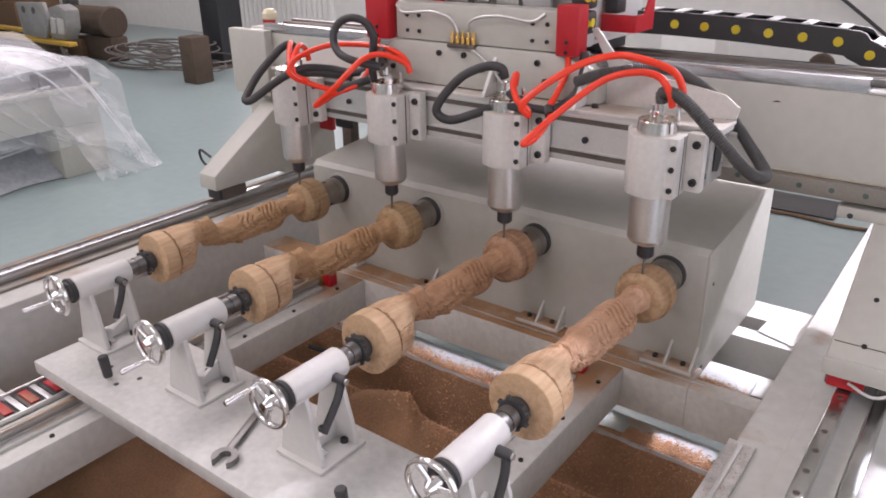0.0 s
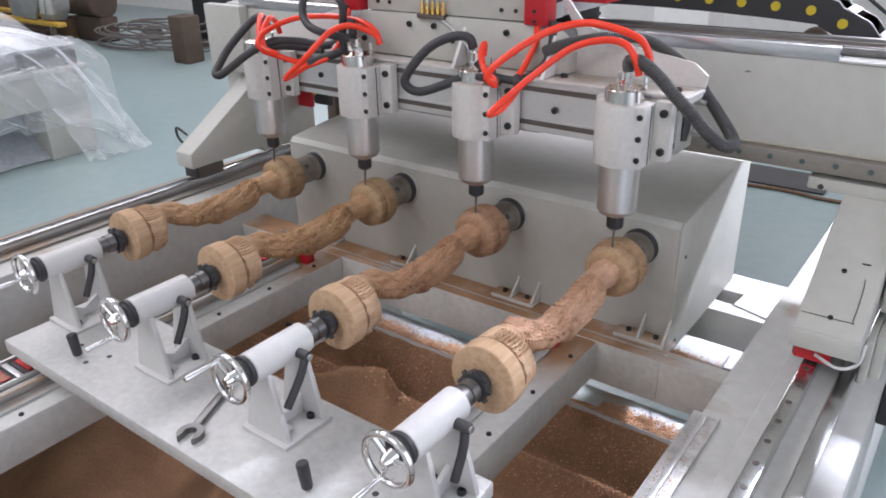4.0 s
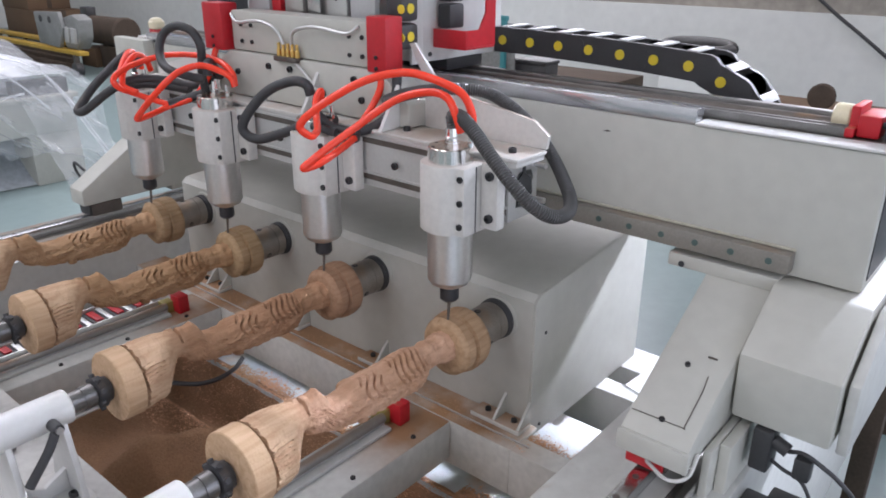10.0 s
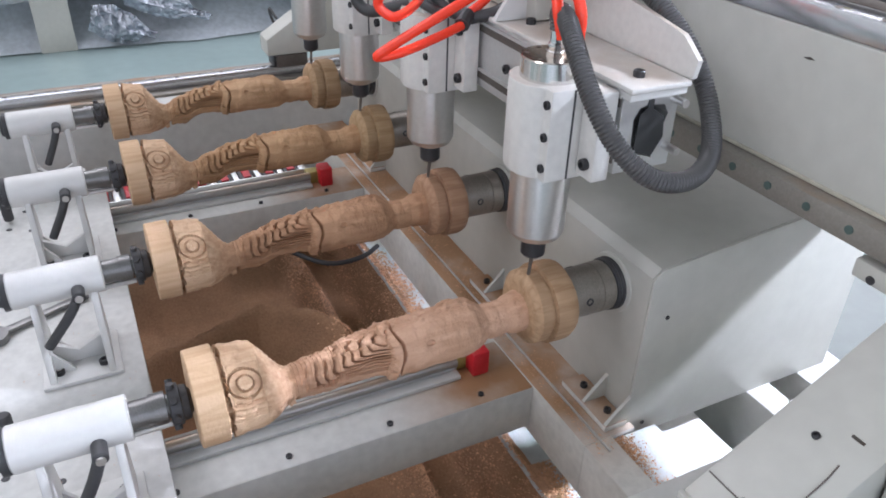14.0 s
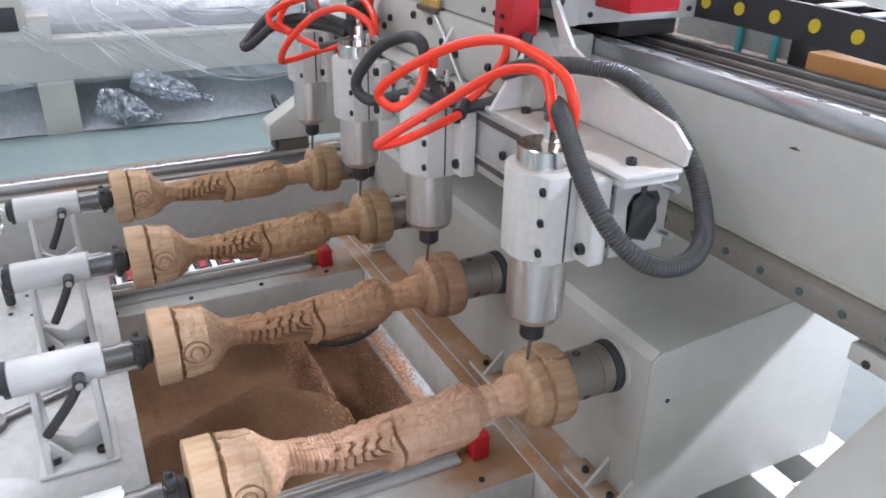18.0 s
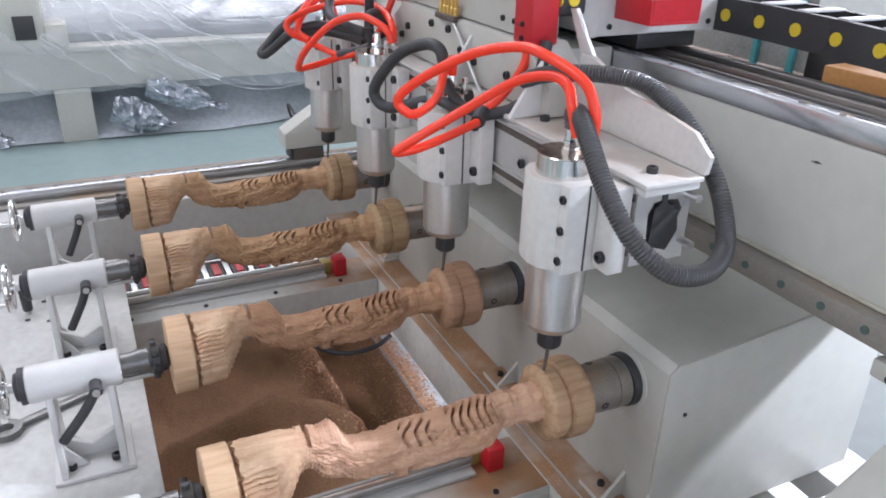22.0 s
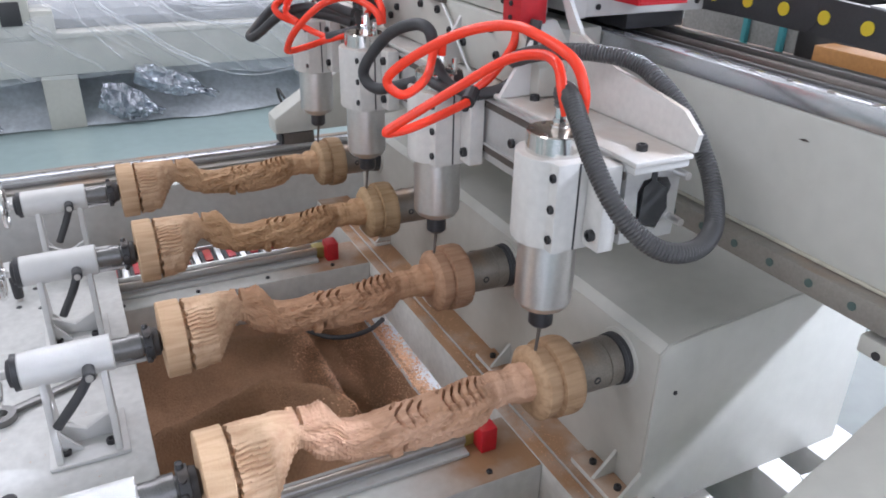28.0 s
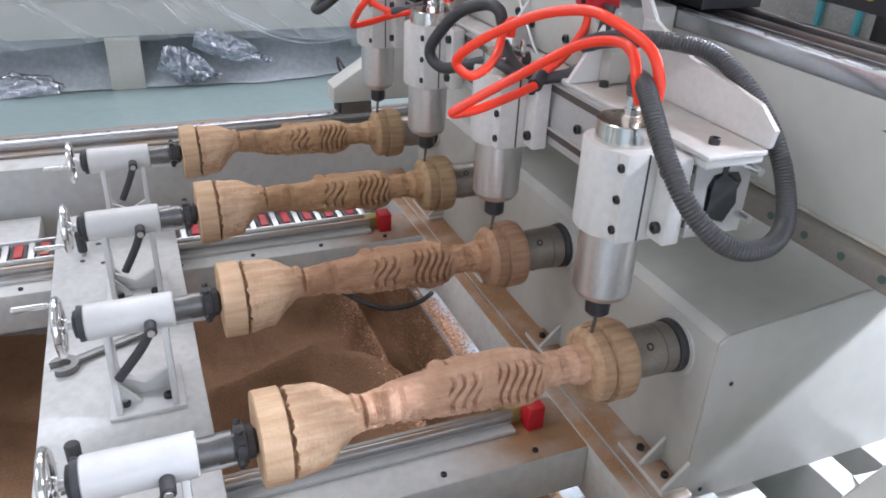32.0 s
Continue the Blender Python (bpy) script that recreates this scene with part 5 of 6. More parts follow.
def gathered(y0, y1, rise, seed, material):
    """A heap of clear film pulled together on top of the machine."""
    def place(u, v):
        swell = math.sin(math.pi * u) ** 0.7 * math.sin(math.pi * v) ** 0.6
        crease = 0.020 * noise.noise((u * 3 + v * 2, v * 20 - u * 9, seed)) + 0.010 * noise.noise((u * 8, v * 46, seed))
        return (-5.4 + 1.08 * v, y0 + (y1 - y0) * u + 0.10 * (v - 0.5), 0.77 + rise * swell * (0.8 + 0.45 * noise.noise((u * 4, v * 3, seed))) + crease * (0.4 + swell))
    return draped("gathered_film", place, 80, 60, "gathered heap of clear film", material, wrap)


gathered(0.80, 2.12, 0.22, 2.0, M_FOLD)
gathered(-0.75, 0.80, 0.30, 6.0, M_FILM)


def bundle(cx, cy, sx, sy, seed):
    def place(u, v):
        a, b = u * 2 * math.pi, v * math.pi * 0.5
        k = 1 + 0.30 * noise.noise((math.cos(a) * 2.2, math.sin(a) * 2.2, v * 3 + seed)) + 0.14 * noise.noise((math.cos(a) * 7, math.sin(a) * 7, v * 8 + seed))
        return (cx + sx * k * math.cos(a) * math.cos(b), cy + sy * k * math.sin(a) * math.cos(b), 0.12 * k * math.sin(b) + 0.005)
    ob = draped("crumpled_film", place, 60, 24, "", M_FOIL)
    return tagged(ob, "crumpled shiny film bundle on the floor", "plastic film")


# sheet put where shaded floor shows through smooth film
draped("shade_sheet", lambda u, v: (-4.66 + 0.36 * v ** 2 + 0.10 * noise.noise((u * 7, v * 1.5, 7)) + 0.02 * noise.noise((u * 24, v * 5, 2)), -3.2 + 5.0 * u + 0.25 * v, 0.37 - 0.362 * v), 150, 24, "blue-grey sheet for the shade and smooth film under the bed", M_UNDERSHADE, wrap)


def crumple(a, c, wide, seed):
    """A crushed strip of shiny film hanging from a to c, both (y, z)."""
    def place(u, v):
        y, z = a[0] + (c[0] - a[0]) * u, a[1] + (c[1] - a[1]) * u
        k = 0.045 * noise.noise((u * 9, v * 4, seed)) + 0.028 * noise.noise((u * 26, v * 10, seed + 3))
        return (-4.29 + 0.05 * math.sin(math.pi * v) + k, y + 0.3 * wide * (v - 0.5) + 0.4 * k, max(z + wide * (v - 0.5) * (0.25 + 1.1 * math.sin(math.pi * min(u + 0.15, 1.0)) ** 0.6) + 0.02 * noise.noise((u * 7, v * 5, seed)), 0.006))
    return draped("crumpled_strip", place, 60, 26, "crumpled shiny silver film", M_FOIL, wrap)


crumple((0.50, 0.345), (1.02, 0.15), 0.13, 1.0)
crumple((0.26, 0.21), (0.64, 0.06), 0.17, 5.0)
bundle(-4.35, -0.62, 0.09, 0.26, 8)

for x, y, z, sx, sy, h in ((-9.62, 4.98, 0.0, 0.42, 0.36, 0.26), (-13.6, 6.0, 0.12, 1.5, 0.8, 0.40), (-13.9, 6.0, 0.52, 1.1, 0.75, 0.30)):
    c = thing("carton", (x, y, z), "brown cardboard carton stacked near the wall", "carton", "stacked cartons")
    part("box", box(x - sx / 2, x + sx / 2, y - sy / 2, y + sy / 2, z, z + h, 0.01), M_CARTON, c)
    part("tape", box(x - sx / 2 - 0.002, x + sx / 2 + 0.002, y - 0.04, y + 0.04, z + 0.02, z + h + 0.002, 0.001), M_OLDWOOD, c)
p = thing("pallet", (-13.6, 6.0, 0), "wooden pallet under the cartons", "pallet")
for k in range(5):
    part("slat", box(-14.4, -12.8, 5.55 + k * 0.2, 5.67 + k * 0.2, 0.09, 0.118), M_OLDWOOD, p)
for k in (-0.65, 0, 0.65):
    part("bearer", box(-13.65 + k, -13.55 + k, 5.55, 6.47, 0, 0.09), M_OLDWOOD, p)
jk = thing("pallet_truck", (-10.3, 4.5, 0), "yellow truck frame carrying a grey machine casting", "pallet truck")
for y, x1 in ((4.22, -8.6), (4.62, -9.75)):
    part("fork", box(-12.6, x1, y, y + 0.12, 0.285, 0.335, 0.008), M_MUSTARD, jk)
    for x in (-12.3, x1 - 0.25):
        part("wheel", rod((x, y + 0.01, 0.09), (x, y + 0.11, 0.09), 0.09, n=20, bevel=0.01), M_BLACK, jk)
        part("strut", box(x - 0.03, x + 0.03, y + 0.03, y + 0.09, 0.12, 0.275, 0.005), M_DARK, jk)
ca = thing("grey_casting", (-9.2, 4.45, 0.335), "grey machine casting with a wedge body lying on the truck", "casting")
part("body", prism([(-9.15, 0.335), (-8.85, 0.335), (-8.72, 0.48), (-8.68, 0.72), (-8.86, 0.78), (-9.15, 0.72)], "y", 4.30, 4.50, 0.03), M_IRON, ca)
part("face_plate", prism([(-9.78, 0.36), (-9.20, 0.335), (-9.02, 0.60), (-9.10, 0.80), (-9.82, 0.77)], "y", 4.24, 4.30, 0.015), M_IRON, ca)
for x in (-9.62, -9.36):
    part("bore", rod((x, 4.236, 0.69), (x, 4.26, 0.69), 0.045, n=18), M_BLACK, ca)
for k in range(2):
    part("rib", prism([(-9.08 + 0.17 * k, 0.42), (-8.97 + 0.17 * k, 0.42), (-8.93 + 0.17 * k, 0.60), (-9.04 + 0.17 * k, 0.62)], "y", 4.27, 4.31, 0.006), M_GREY, ca)
ca = thing("rusty_motor", (-9.2, 4.95, 0.30), "brown rusty motor lying on a timber block", "motor")
part("body", rod((-9.85, 4.95, 0.50), (-8.75, 4.95, 0.51), 0.19, n=28, bevel=0.03), M_OLDWOOD, ca)
for x in (-9.86, -8.80):
    part("end_bell", rod((x, 4.95, 0.505), (x + 0.09, 4.95, 0.506), 0.205, n=28, bevel=0.02), M_OLDWOOD, ca)
part("terminal_box", box(-9.78, -9.60, 4.86, 5.0, 0.67, 0.80, 0.01), M_BLACK, ca)
# dark beams added to draw the shadow beneath the truck
tp = thing("truck_shade", (-11.0, 4.5, 0), "low dark beams added for the shadow under the truck", "timber")
for k in range(3):
    part("beam", box(-12.1, -9.3 - 0.15 * k, 4.36 + 0.10 * k, 4.45 + 0.10 * k, 0, 0.10 + 0.05 * k, 0.01), M_OLDWOOD, tp)
tbk = thing("timber_block", (-9.0, 5.0, 0), "dark old timber block under the motor", "timber")
part("block", box(-9.35, -8.7, 4.85, 5.1, 0, 0.318, 0.02), M_OLDWOOD, tbk)
bk = thing("timber_block", (-6.57, 4.65, 0), "dark old timber block standing upright", "timber")
part("block", box(-6.69, -6.44, 4.5, 4.75, 0, 0.52, 0.02), M_OLDWOOD, bk)
mt = thing("rubber_mat", (-0.4, 4.2, 0), "dark rubber mat lying on the floor", "mat")
part("mat", box(-1.3, 0.33, 4.02, 4.36, 0.002, 0.014, 0.004), M_MATTE, mt)
fh = thing("floor_hose", (0, 3.94, 0), "thin reddish hose lying on the floor", "hose")
part("tube", hose([(-0.9, 4.05, 0.012), (-0.3, 3.93, 0.012), (0.1, 3.96, 0.012), (0.42, 3.93, 0.012), (0.9, 4.02, 0.012)], 0.011, 8, 6), M_CARTON, fh)
col = thing("steel_column", (-7.3, 5.6, 0), "dark steel column standing by the wall", "column")
part("shaft", box(-7.48, -7.12, 5.42, 5.78, 0, HH, 0.01), M_NUT, col)
part("base_plate", box(-7.6, -7.0, 5.3, 5.9, 0, 0.03, 0.004), M_DARK, col)
sh = thing("roller_shutter", (-8.4, Y1 - 0.1, 0), "white corrugated roller shutter in the wall", "shutter")
for k in range(26):
    part("slat", rod((-9.9 + 0.11 * k, Y1 - 0.06, 0.02), (-9.9 + 0.11 * k, Y1 - 0.06, 2.6), 0.052, n=8), M_WALL, sh)
coil = thing("wire_coil", (-7.6, 4.6, 0), "loose heap of grey coiled wire", "wire coil")
rnd = random.Random(11)
for k in range(16):
    cx, cy, r, z = -7.9 + rnd.gauss(0, 0.25), 5.0 + rnd.gauss(0, 0.15), rnd.uniform(0.35, 0.75), 0.02 + 0.018 * k
    tilt = rnd.uniform(-0.1, 0.1)
    part("loop", hose([(cx + r * math.cos(a * math.pi / 8), cy + 0.6 * r * math.sin(a * math.pi / 8), max(0.015, z + tilt * math.cos(a * math.pi / 8) * 0.6)) for a in range(17)], 0.010, 6, 2), M_WIRE, coil)
# things beyond the beam by the north wall
for x, y, sx, sy, h, m, lab in ((-0.4, 6.1, 1.2, 0.7, 0.47, M_CARTON, "brown wooden crate by the wall"), (1.6, 5.9, 1.2, 0.8, 0.42, M_CARTON, "brown wooden crate by the wall"), (-2.75, 6.1, 1.6, 0.7, 0.50, M_OLDWOOD, "dark brown timber pile by the wall")):
    c = thing("crate", (x, y, 0), lab, "crate")
    part("body", box(x - sx / 2, x + sx / 2, y - sy / 2, y + sy / 2, 0, h, 0.01), m, c)
    for k in (-0.4, 0.4):
        part("batten", box(x + k * sx - 0.04, x + k * sx + 0.04, y - sy / 2 - 0.02, y - sy / 2, 0.02, h - 0.02, 0.003), m, c)
tyre = thing("rubber_coil", (-1.4, 6.3, 0), "dark coiled hose lying on a stand", "hose")
part("ring", hose([(-1.4 + 0.30 * math.cos(a * math.pi / 8), 6.3 + 0.1 * math.sin(a * math.pi / 8), 0.82 + 0.03 * math.sin(a * math.pi / 8)) for a in range(17)], 0.05, 8, 2), M_CONDUIT, tyre)
part("stand", box(-1.65, -1.15, 6.1, 6.5, 0, 0.75, 0.02), M_WALL, tyre)
db = thing("wooden_disc", (-0.26, 6.0, 0.47), "brown wooden disc leaning on a crate", "disc")
part("disc", rod((-0.26, 5.96, 0.57), (-0.26, 6.02, 0.57), 0.10, n=28, bevel=0.01), M_OLDWOOD, db)
cb = thing("hanging_cable", (0.0, 7.3, 0.7), "black cable hanging across the wall", "cable")
part("wire", hose([(-1.7, 7.46, 1.95), (-0.75, 7.32, 1.2), (-0.25, 7.3, 0.845), (0.34, 7.28, 0.41), (0.80, 7.25, 0.02), (1.3, 7.2, 0.02)], 0.016, 8, 6), M_BLACK, cb)
bench = thing("workbench", (-0.3, 2.25, 0), "dusty brown workbench cluttered with offcuts behind the gantry", "workbench")
for k in range(5):
    part("board", box(-1.7, 1.1, 1.92 + 0.135 * k, 2.05 + 0.135 * k, 1.01, 1.045, 0.003), M_BENCH, bench)
for x in (-1.6, 1.02):
    for y in (1.97, 2.49):
        part("leg", box(x - 0.03, x + 0.03, y - 0.03, y + 0.03, 0, 1.01, 0.004), M_OLDWOOD, bench)
rk = thing("teal_rack", (-0.69, 2.3, 1.045), "teal steel rack standing on the workbench", "rack")
for x in (-0.77, -0.61):
    part("post", box(x - 0.010, x + 0.010, 2.29, 2.31, 1.045, 1.34, 0.002), M_TEAL, rk)
part("rail", box(-0.785, -0.595, 2.288, 2.312, 1.34, 1.36, 0.002), M_TEAL, rk)
part("back_sheet", box(-1.10, -0.56, 2.312, 2.316, 1.075, 1.33, 0.001), M_IRON, rk, "dull grey sheet-metal back")
pk = thing("orange_plank", (-0.15, 2.27, 1.045), "orange-brown planed plank lying on the workbench", "plank")
part("plank", box(-0.43, 0.30, 2.24, 2.33, 1.045, 1.135, 0.004), M_PLANK, pk)
pk = thing("pale_offcut", (-0.3, 2.1, 1.045), "pale flat board offcut lying on the workbench", "offcut")
part("board", prism([(-0.46, 2.05), (-0.12, 2.02), (-0.10, 2.13), (-0.44, 2.16)], "z", 1.045, 1.062, 0.002), M_OLD, pk)
tb = thing("black_box", (-0.52, 2.4, 1.045), "black plastic box standing on the workbench", "box")
part("body", box(-0.60, -0.44, 2.36, 2.46, 1.045, 1.17, 0.006), M_BLACK, tb)
part("lid", box(-0.605, -0.435, 2.355, 2.465, 1.17, 1.185, 0.004), M_BLACK, tb)
gb = thing("grey_tin", (-0.53, 2.12, 1.045), "small grey metal tin on the workbench", "tin")
part("body", box(-0.57, -0.49, 2.08, 2.15, 1.045, 1.085, 0.005), M_GREYPL, gb)
part("lid", box(-0.573, -0.487, 2.077, 2.153, 1.085, 1.095, 0.003), M_ALU, gb)
rc = thing("red_clamp", (-1.02, 2.1, 1.045), "red clamp lying on the workbench", "clamp")
part("jaw", prism([(-1.06, 1.045), (-0.99, 1.045), (-0.99, 1.10), (-1.01, 1.10), (-1.01, 1.065), (-1.06, 1.065)], "y", 2.08, 2.11, 0.003), M_RED, rc)
part("screw", rod((-1.06, 2.095, 1.075), (-0.93, 2.095, 1.085), 0.006, n=10), M_STEEL, rc)
crumbs("bench_clutter", 31, 420, lambda r: (r.uniform(-1.5, 0.6), r.uniform(1.95, 2.5), 1.047), 0.016, M_BENCH, "loose offcuts and shavings strewn over the workbench")

# ---- carved legs, turning to and fro ----
LEG = (  # along the axis: shift of the section towards the fin and across it, half width along and across
    (0.203, 0, 0, 57, 57), (0.238, 2, 1, 55, 54), (0.248, 9, 3, 47, 46), (0.260, 18, 4, 38, 35), (0.270, 26, 4, 29, 27),
    (0.281, 29, 3, 23, 22), (0.290, 26, 4, 28, 22), (0.302, 19, 5, 36, 22), (0.318, 15, 7, 41, 22), (0.327, 10, 8, 37, 24),
    (0.338, -2, 9, 30, 26), (0.352, -7, 9, 28, 28), (0.380, -9, 9, 28, 31), (0.410, -9, 11, 32, 36), (0.430, -11, 12, 33, 38),
    (0.470, -10, 10, 34, 38), (0.490, -9, 9, 34, 39), (0.512, -6, 6, 35, 40), (0.530, -3, 4, 34, 38), (0.541, 1, 4, 29, 31), (0.552, 4, 4, 25, 25),
    (0.572, 5, 4, 24, 24), (0.617, 3, 2, 25, 25))
LEG_COLS = list(zip(*LEG))


def hill(v, a, b, soft):
    """1 between a and b, falling to 0 over soft outside."""
    return max(0.0, min(1.0, (v - a) / soft + 1, (b - v) / soft + 1))


def turned(d):
    return (d + 180) % 360 - 180


def saw(w, steep=1.4):
    """One tooth: sheer on one side, sloping on the other."""
    return (1 - w % 1.0) ** steep


def notch(w, wide):
    """A narrow groove at the start of each tooth."""
    return max(0.0, 1 - (w % 1.0) / wide) ** 0.6


def leg_radius(y, th, base):
    """Distance from the section's own middle to its skin at a bearing."""
    ca, sa = math.cos(radians(th)), math.sin(radians(th))
    d = radians(th - 165)
    rad = 1 / math.hypot(math.cos(d) / base[2], math.sin(d) / base[3])
    # torn step behind the tail block
    if y < 0.203:
        torn = noise.noise((ca * 6, sa * 6, 2.0)) + 0.6 * noise.noise((ca * 17, sa * 17, 5.0))
        if y < 0.1985 + 0.0035 * torn:
            return 0.0455 + 0.003 * torn
    # foot: close grooves run along it, with a round boss in a hollow on one side
    foot = hill(y, 0.203, 0.236, 0.010)
    if foot:
        ribs = 0.85 * max(hill(turned(th - 38), -4, 42, 10), hill(turned(th - 244), -30, 30, 8))
        lean = th * 50 + (y - 0.21) * 1500 + 60 * math.sin(y * 130 + th * 0.05)
        rad -= 0.0036 * foot * ribs * notch(lean / 360, 0.36) + 0.0022 * foot * ribs * saw(lean / 360, 1.0)
        bx, by = turned(th - 5) * 0.057 * math.pi / 180, y - 0.2185
        q = math.hypot(bx, by)
        if q < 0.0085:
            rad += 0.0025
        elif q < 0.0105:
            rad -= 0.0050
        elif q < 0.0180:
            rad -= 0.0026
        elif q < 0.0200:
            rad -= 0.0060
        elif abs(turned(th - 5)) < 26 and foot > 0.9:
            rad -= 0.0015
    # fin under the ankle, with a sheer cut before it and a stepped edge behind
    fin = math.exp(-(turned(th - 150) / 40) ** 2)
    rad -= 0.0036 * fin * hill(y, 0.300, 0.345, 0.006) * saw(y / 0.0046)
    rad -= 0.0090 * hill(y, 0.2835, 0.2880, 0.0008) * hill(turned(th - 150), -70, 70, 14)
    rad += 0.0050 * hill(y, 0.276, 0.2835, 0.003) * hill(turned(th - 128), -26, 26, 10)
    # shank: nested cuts that bend round and run on towards the knee, under a row of hooked cuts
    a = turned(th - 4)
    row = hill(y, 0.305, 0.394, 0.012) * hill(a, -14, 56, 7)
    if row:
        u, v = (y - 0.284) / 0.0112, (64 - a) / 7.5
        level = -math.log(math.exp(-1.6 * u) + math.exp(-1.6 * v)) / 1.6 + 0.10 * math.sin(a * 0.16)
        rad -= row * (0.0072 * notch(level, 0.34) + 0.0030 * saw(level, 1.0))
    c = turned(th + 36) / 20
    row = hill(y, 0.338, 0.396, 0.008) * hill(c, -0.75, 0.85, 0.2)
    if row:
        rad -= row * 0.0115 * notch(y / 0.0175 + 0.30 * c + 0.10 * math.sin(6 * c), 0.32)
    # collar below the knee
    wavy = 0.004 * math.sin(radians(th * 3 + 40))
    front = hill(turned(th - 18), -78, 78, 22)
    rad += 0.0048 * hill(y, 0.399 + wavy, 0.410 + wavy, 0.0018) * front
    rad -= 0.0085 * hill(y, 0.4118 + wavy, 0.4155 + wavy, 0.0012) * front
    # knee: fans of wavy cuts on the flank
    for at, wide, y0, y1, pitch, deep in ((190, 58, 0.480, 0.536, 0.0118, 0.0110), (196, 50, 0.410, 0.448, 0.0160, 0.0095)):
        c = turned(th - at) / wide
        cut = hill(y, y0, y1, 0.005) * hill(c, -0.8, 0.8, 0.25)
        if cut:
            w = (y / pitch + 0.42 * math.sin(c * 3.4 + 0.6) + 0.55 * c) % 1.0
            rad -= deep * cut * notch(w, 0.40)
    # long leaf veins on the other flank, left torn by the cutter
    vein = hill(y, 0.31, 0.53, 0.03) * hill(turned(th + 92), -46, 46, 16)
    if vein:
        rad += 0.0014 * vein * math.sin(radians(th * 9) + y * 70) + 0.0036 * vein * noise.noise((y * 120, ca * 9, sa * 9))
    # little bud on the knee
    bx, by = turned(th - 20) * 0.05 * math.pi / 180, y - 0.455
    if math.hypot(bx, by) < 0.005:
        rad -= 0.003
    # bead before the drive flange
    rad += 0.0012 * hill(y, 0.560, 0.568, 0.004) + 0.004 * hill(y, 0.596, 0.620, 0.012)
    rad += 0.0022 * noise.noise((y * 80, ca * 2.5, sa * 2.5)) + 0.0006 * noise.noise((y * 230, ca * 8, sa * 8))
    return max(rad, 0.008)


def turned_mesh(name, ys, n, skin, material):
    """Closed body along the axis from skin(y, bearing), which gives the distance and the section's middle."""
    verts, faces = [], []
    for y in ys:
        for i in range(n):
            th = 360 * i / n
            rr, cx, cz = skin(y, th)
            verts.append((cx + rr * math.sin(radians(th)), y, cz + rr * math.cos(radians(th))))
    for j in range(len(ys) - 1):
        for i in range(n):
            a, b = j * n + i, j * n + (i + 1) % n
            faces.append((a + n, b + n, b, a))
    faces.append(tuple(range(n)))
    faces.append(tuple(range((len(ys) - 1) * n, len(ys) * n))[::-1])
    me = bpy.data.meshes.new(name)
    me.from_pydata(verts, [], faces)
    b = bmesh.new()
    b.from_mesh(me)
    bmesh.ops.recalc_face_normals(b, faces=b.faces)
    b.to_mesh(me)
    b.free()
    for p in me.polygons:
        p.use_smooth = True
    me.set_sharp_from_angle(angle=radians(42))
    me.materials.append(material)
    return me


BASES = {}
FIN = (math.sin(radians(165)), math.cos(radians(165)), math.sin(radians(75)), math.cos(radians(75)))


def carved(y, th):
    """The cutter left the slopes on the hollow side as small steps."""
    at = y
    step = hill(y, 0.240, 0.345, 0.004) * hill(turned(th + 10), -80, 84, 16)
    if step:
        pitch = 0.0046
        at = y + step * (pitch * (math.floor(y / pitch) + 0.5 + 0.25 * ((y / pitch) % 1.0 - 0.5)) - y)
    if at not in BASES:
        BASES[at] = [float(np.interp(at, LEG_COLS[0], col)) / 1000 for col in LEG_COLS[1:]]
    base = BASES[at]
    cx, cz = base[0] * FIN[0] + base[1] * FIN[2], base[0] * FIN[1] + base[1] * FIN[3]
    return leg_radius(y, th, base), cx, cz


def tail(y, th):
    edge = 0.0015 if y < 0.161 or y > 0.1925 else 0.0
    return 0.0598 - edge + 0.0006 * noise.noise((y * 40, th * 0.03, 0)), 0.0, 0.0


def drive(y, th):
    y -= 0.008
    a = radians(th)
    if y < 0.613:
        r = 0.043 + 0.009 * ((y - 0.605) / 0.008) ** 0.5
    elif 0.630 < y < 0.635:
        r = 0.0505
    else:
        r = 0.0545 if y < 0.630 else 0.0590 - 0.003 * max(0, (y - 0.662) / 0.008)
    r += 0.0016 * noise.noise((y * 45, math.cos(a) * 1.6, math.sin(a) * 1.6))
    crack = turned(th - 95) + 3 * math.sin(y * 110)
    if abs(crack) < 1.5 and y > 0.614:
        r -= 0.009
    if abs(turned(th + 60) + 2 * math.sin(y * 150)) < 1.3 and y > 0.636:
        r -= 0.006
    return r, 0.0, 0.0


YS_TAIL = [0.160, 0.1615, 0.170, 0.180, 0.190, 0.192, 0.1935]
YS_BODY = [0.1936] + list(np.linspace(0.1945, 0.2035, 14)) + list(np.linspace(0.2042, 0.616, 600))
YS_DRIVE = [0.613, 0.614, 0.616, 0.619, 0.621] + list(np.linspace(0.623, 0.6375, 8)) + [0.6385, 0.6405, 0.6425, 0.6435] + list(np.linspace(0.646, 0.677, 12))
M_TAIL = wood_material("pale_sawn_wood", (0.50, 0.32, 0.185), (0.64, 0.445, 0.28), 0.25)
TAIL_MESH = turned_mesh("tail_block", YS_TAIL, 120, tail, M_TAIL)
DRIVE_MESH = turned_mesh("drive_flange", YS_DRIVE, 144, drive, M_TAIL)
BODY_MESH = turned_mesh("carved_body", YS_BODY, 220, carved, M_TAIL)
TURNING = []
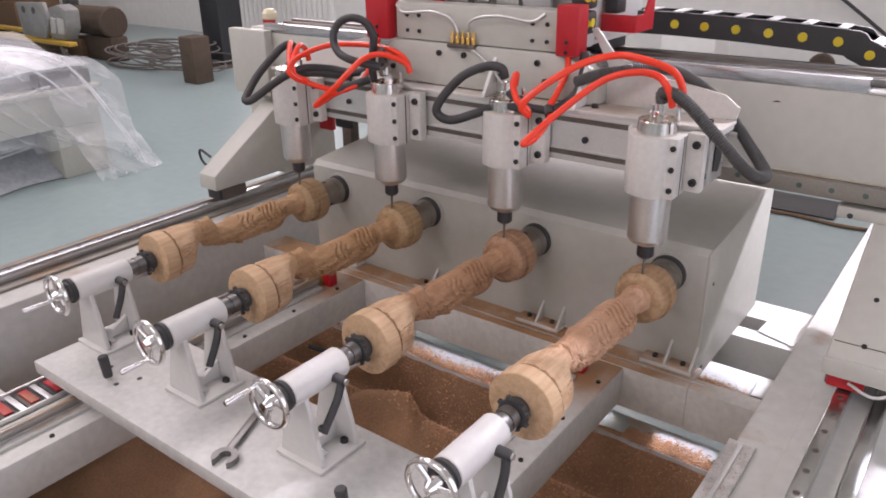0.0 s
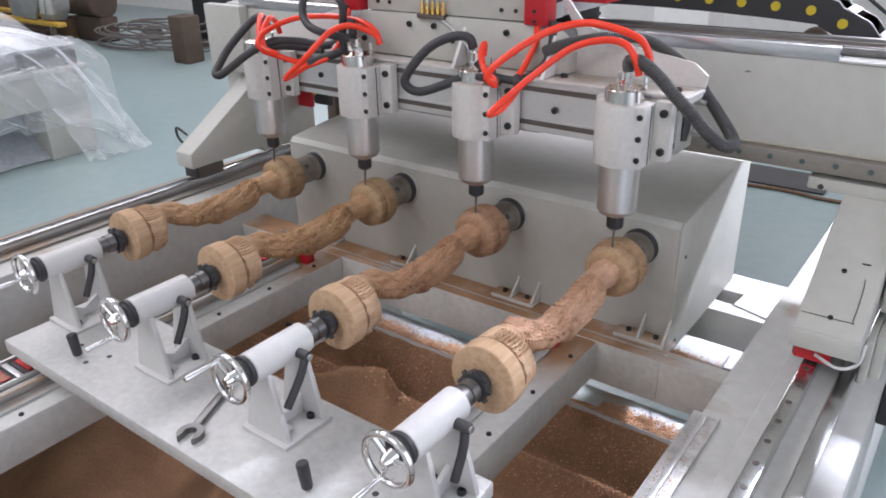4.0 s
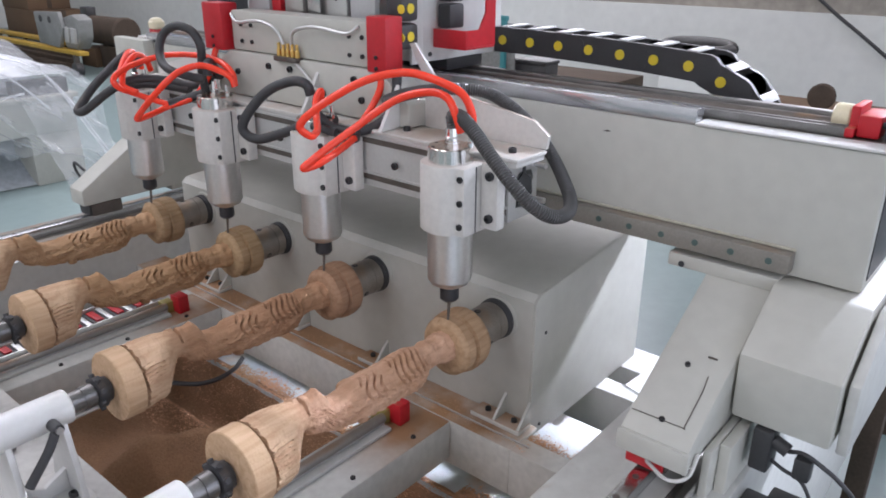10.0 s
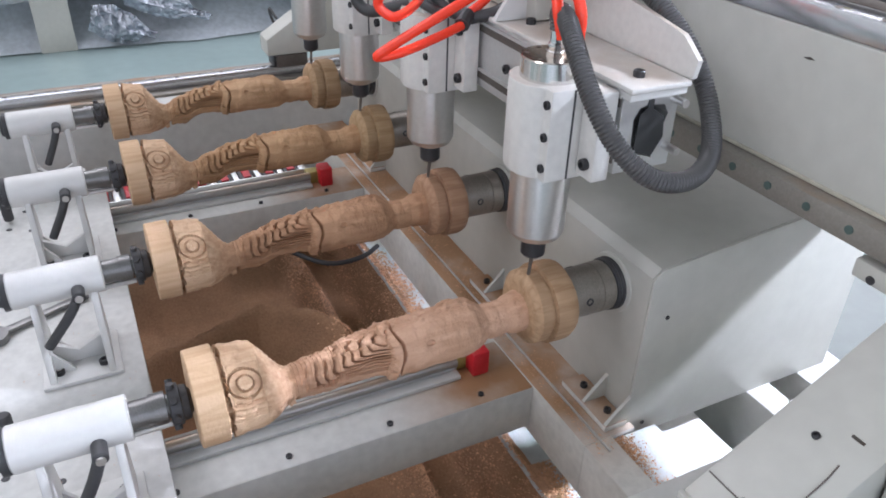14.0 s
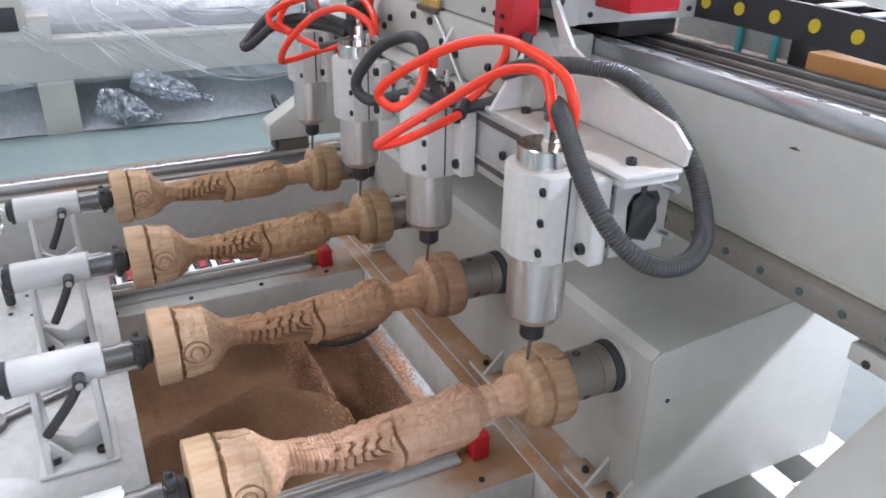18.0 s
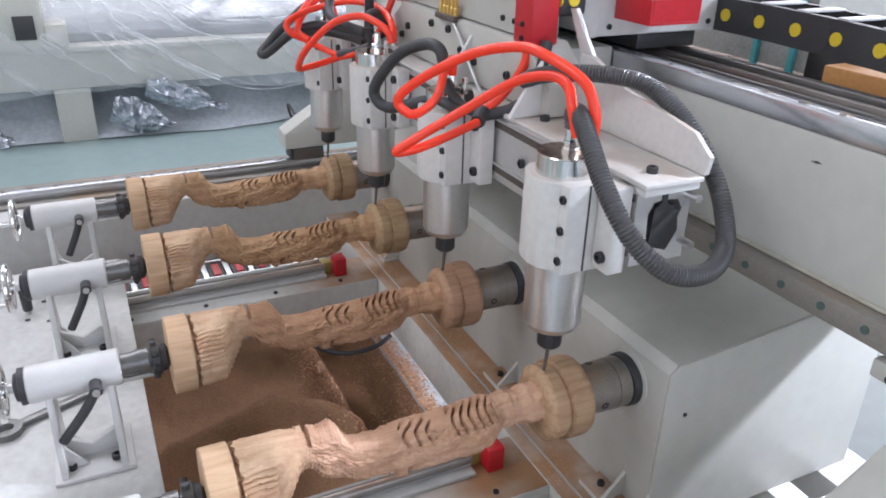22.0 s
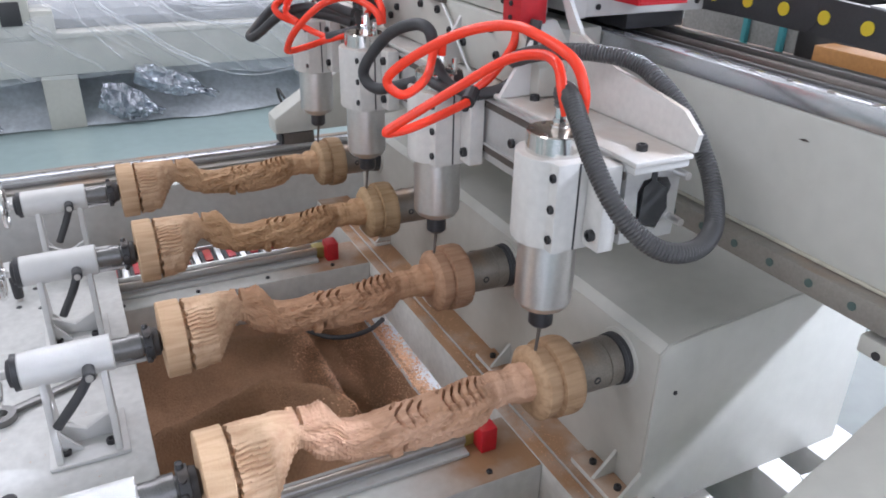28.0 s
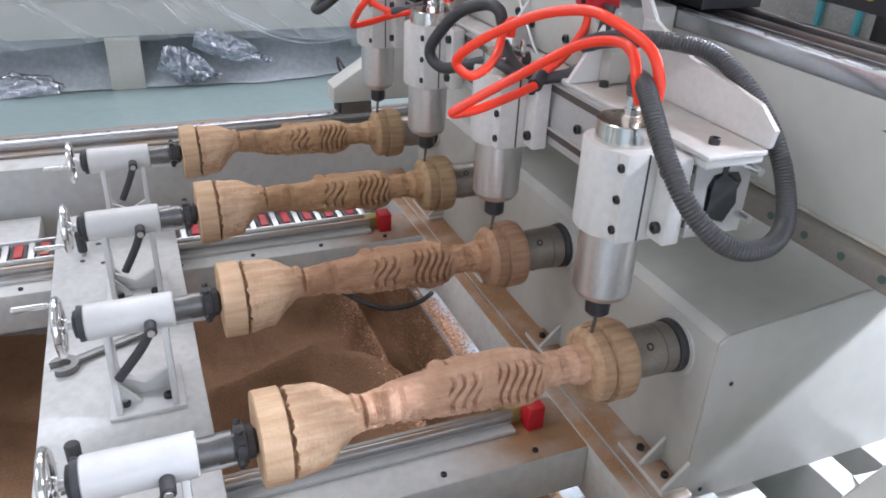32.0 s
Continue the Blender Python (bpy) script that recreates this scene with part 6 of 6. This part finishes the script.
# one wood; each tone mixes dust with the light falling on that row
LOOKS = (("brown dusty half-carved cabriole leg clamped between centres, toned as in shade", (0.35, 0.20, 0.10), (0.55, 0.355, 0.205), (0.30, 0.19, 0.10), (0.44, 0.30, 0.175)),
         ("dark brown dusty half-carved cabriole leg clamped between centres, toned as in shade", (0.32, 0.175, 0.085), (0.51, 0.32, 0.175), (0.31, 0.195, 0.10), (0.45, 0.31, 0.175)),
         ("reddish brown dusty half-carved cabriole leg clamped between centres, toned as in shade", (0.31, 0.165, 0.09), (0.51, 0.30, 0.175), (0.30, 0.17, 0.10), (0.43, 0.26, 0.16)),
         ("pale pinkish half-carved cabriole leg clamped between centres, toned as lit", (0.42, 0.24, 0.14), (0.61, 0.38, 0.255), (0.33, 0.20, 0.11), (0.48, 0.32, 0.19)))
for x, (said, dark, light, rim_dark, rim_light) in zip(AXES, LOOKS):
    leg = thing("table_leg", (x, 0, AZ), said, "table leg", "legs on the machine")
    m = wood_material("carved_wood", dark, light, 1.0, True)
    me = BODY_MESH.copy()
    me.materials[0] = m
    rim = DRIVE_MESH.copy()
    rim.materials[0] = wood_material("dusty_flange_wood", rim_dark, rim_light, 0.3)
    for nm, data in (("tail_block", TAIL_MESH), ("carved_body", me), ("drive_flange", rim)):
        ob = new(nm, data)
        ob.parent = leg
    TURNING.append((leg, x))
    ch = thing("drive_chuck", (x, 0.7, AZ), "dusty steel drive chuck holding a leg", "chuck", "chucks on the headstock")
    part("body", lathe((x, 0.677, AZ), (0, 1, 0), [(0, 0.030), (0.003, 0.0370), (0.058, 0.0378), (0.0585, 0.0366), (0.0600, 0.0366), (0.0605, 0.0380), (0.080, 0.0382), (0.0815, 0.037)], 36), M_CHUCK, ch)
    part("seal_sleeve", lathe((x, 0.7585, AZ), (0, 1, 0), [(0, 0.036), (0.001, 0.0395), (0.006, 0.0405), (0.008, 0.0385), (0.010, 0.0405), (0.0165, 0.0405)], 36), M_BLACK, ch, "black rubber seal")
    for a in (40, 160, 280):
        d = Vector((math.sin(radians(a)), 0, math.cos(radians(a))))
        sc = part("set_screw", lathe(Vector((x, 0.71, AZ)) + d * 0.0345, d, [(0, 0.006), (0.0035, 0.006), (0.0038, 0.0035), (0.001, 0.003)], 14), M_BLACK, ch)
    TURNING.append((ch, x))
    lc = thing("live_centre", (x, 0.14, AZ), "black toothed live centre gripping a leg", "live centre", "live centres")
    part("stem", lathe((x, 0.128, AZ), (0, 1, 0), [(0, 0.014), (0.006, 0.014), (0.006, 0.017), (0.030, 0.016), (0.034, 0.012)], 28), M_DARK, lc)
    part("flange", lathe((x, 0.134, AZ), (0, 1, 0), [(0, 0.021), (0.001, 0.0255), (0.013, 0.0255), (0.014, 0.022), (0.022, 0.021), (0.024, 0.016)], 32), M_BLACK, lc)
    for a in range(0, 360, 45):
        d = Vector((math.sin(radians(a)), 0, math.cos(radians(a))))
        c = Vector((x, 0.1395, AZ))
        part("tooth", rod(c + d * 0.022, c + d * 0.0305, 0.0052, 0.0042, 10), M_BLACK, lc)
    TURNING.append((lc, x))


# ---- all that moves ----
SWEEP, TURN = 5.65, 0.65


def sweep_time(t):
    s = (t - 21.9) % (2 * SWEEP)
    return s if s < SWEEP else 2 * SWEEP - s


def leg_angle(t):
    tau, v = sweep_time(t), 360 / (SWEEP - TURN)
    if tau < TURN:
        d = v * tau * tau / (2 * TURN)
    elif tau > SWEEP - TURN:
        d = 360 - v * (SWEEP - tau) ** 2 / (2 * TURN)
    else:
        d = v * (tau - TURN / 2)
    return d - 180


def slide_height(t):
    return float(np.interp(sweep_time(t), (0, 0.6, 1.1, 1.6, 2.35, 3.1, 3.6, 4.4, 5.2, 5.65), (14.5, 10.5, 5.5, 2.5, 0, 3, 7, 12, 16, 16))) / 1000


def motions():
    times = [i * 0.2 for i in range(161)]
    for ob, x in TURNING:
        base = ob.location.copy()
        walk(ob, [(t, pose(*base, 0, leg_angle(t), 0)) for t in times])
    base = slide.location.copy()
    walk(slide, [(t, pose(base.x, base.y, base.z + slide_height(t))) for t in times])


motions()
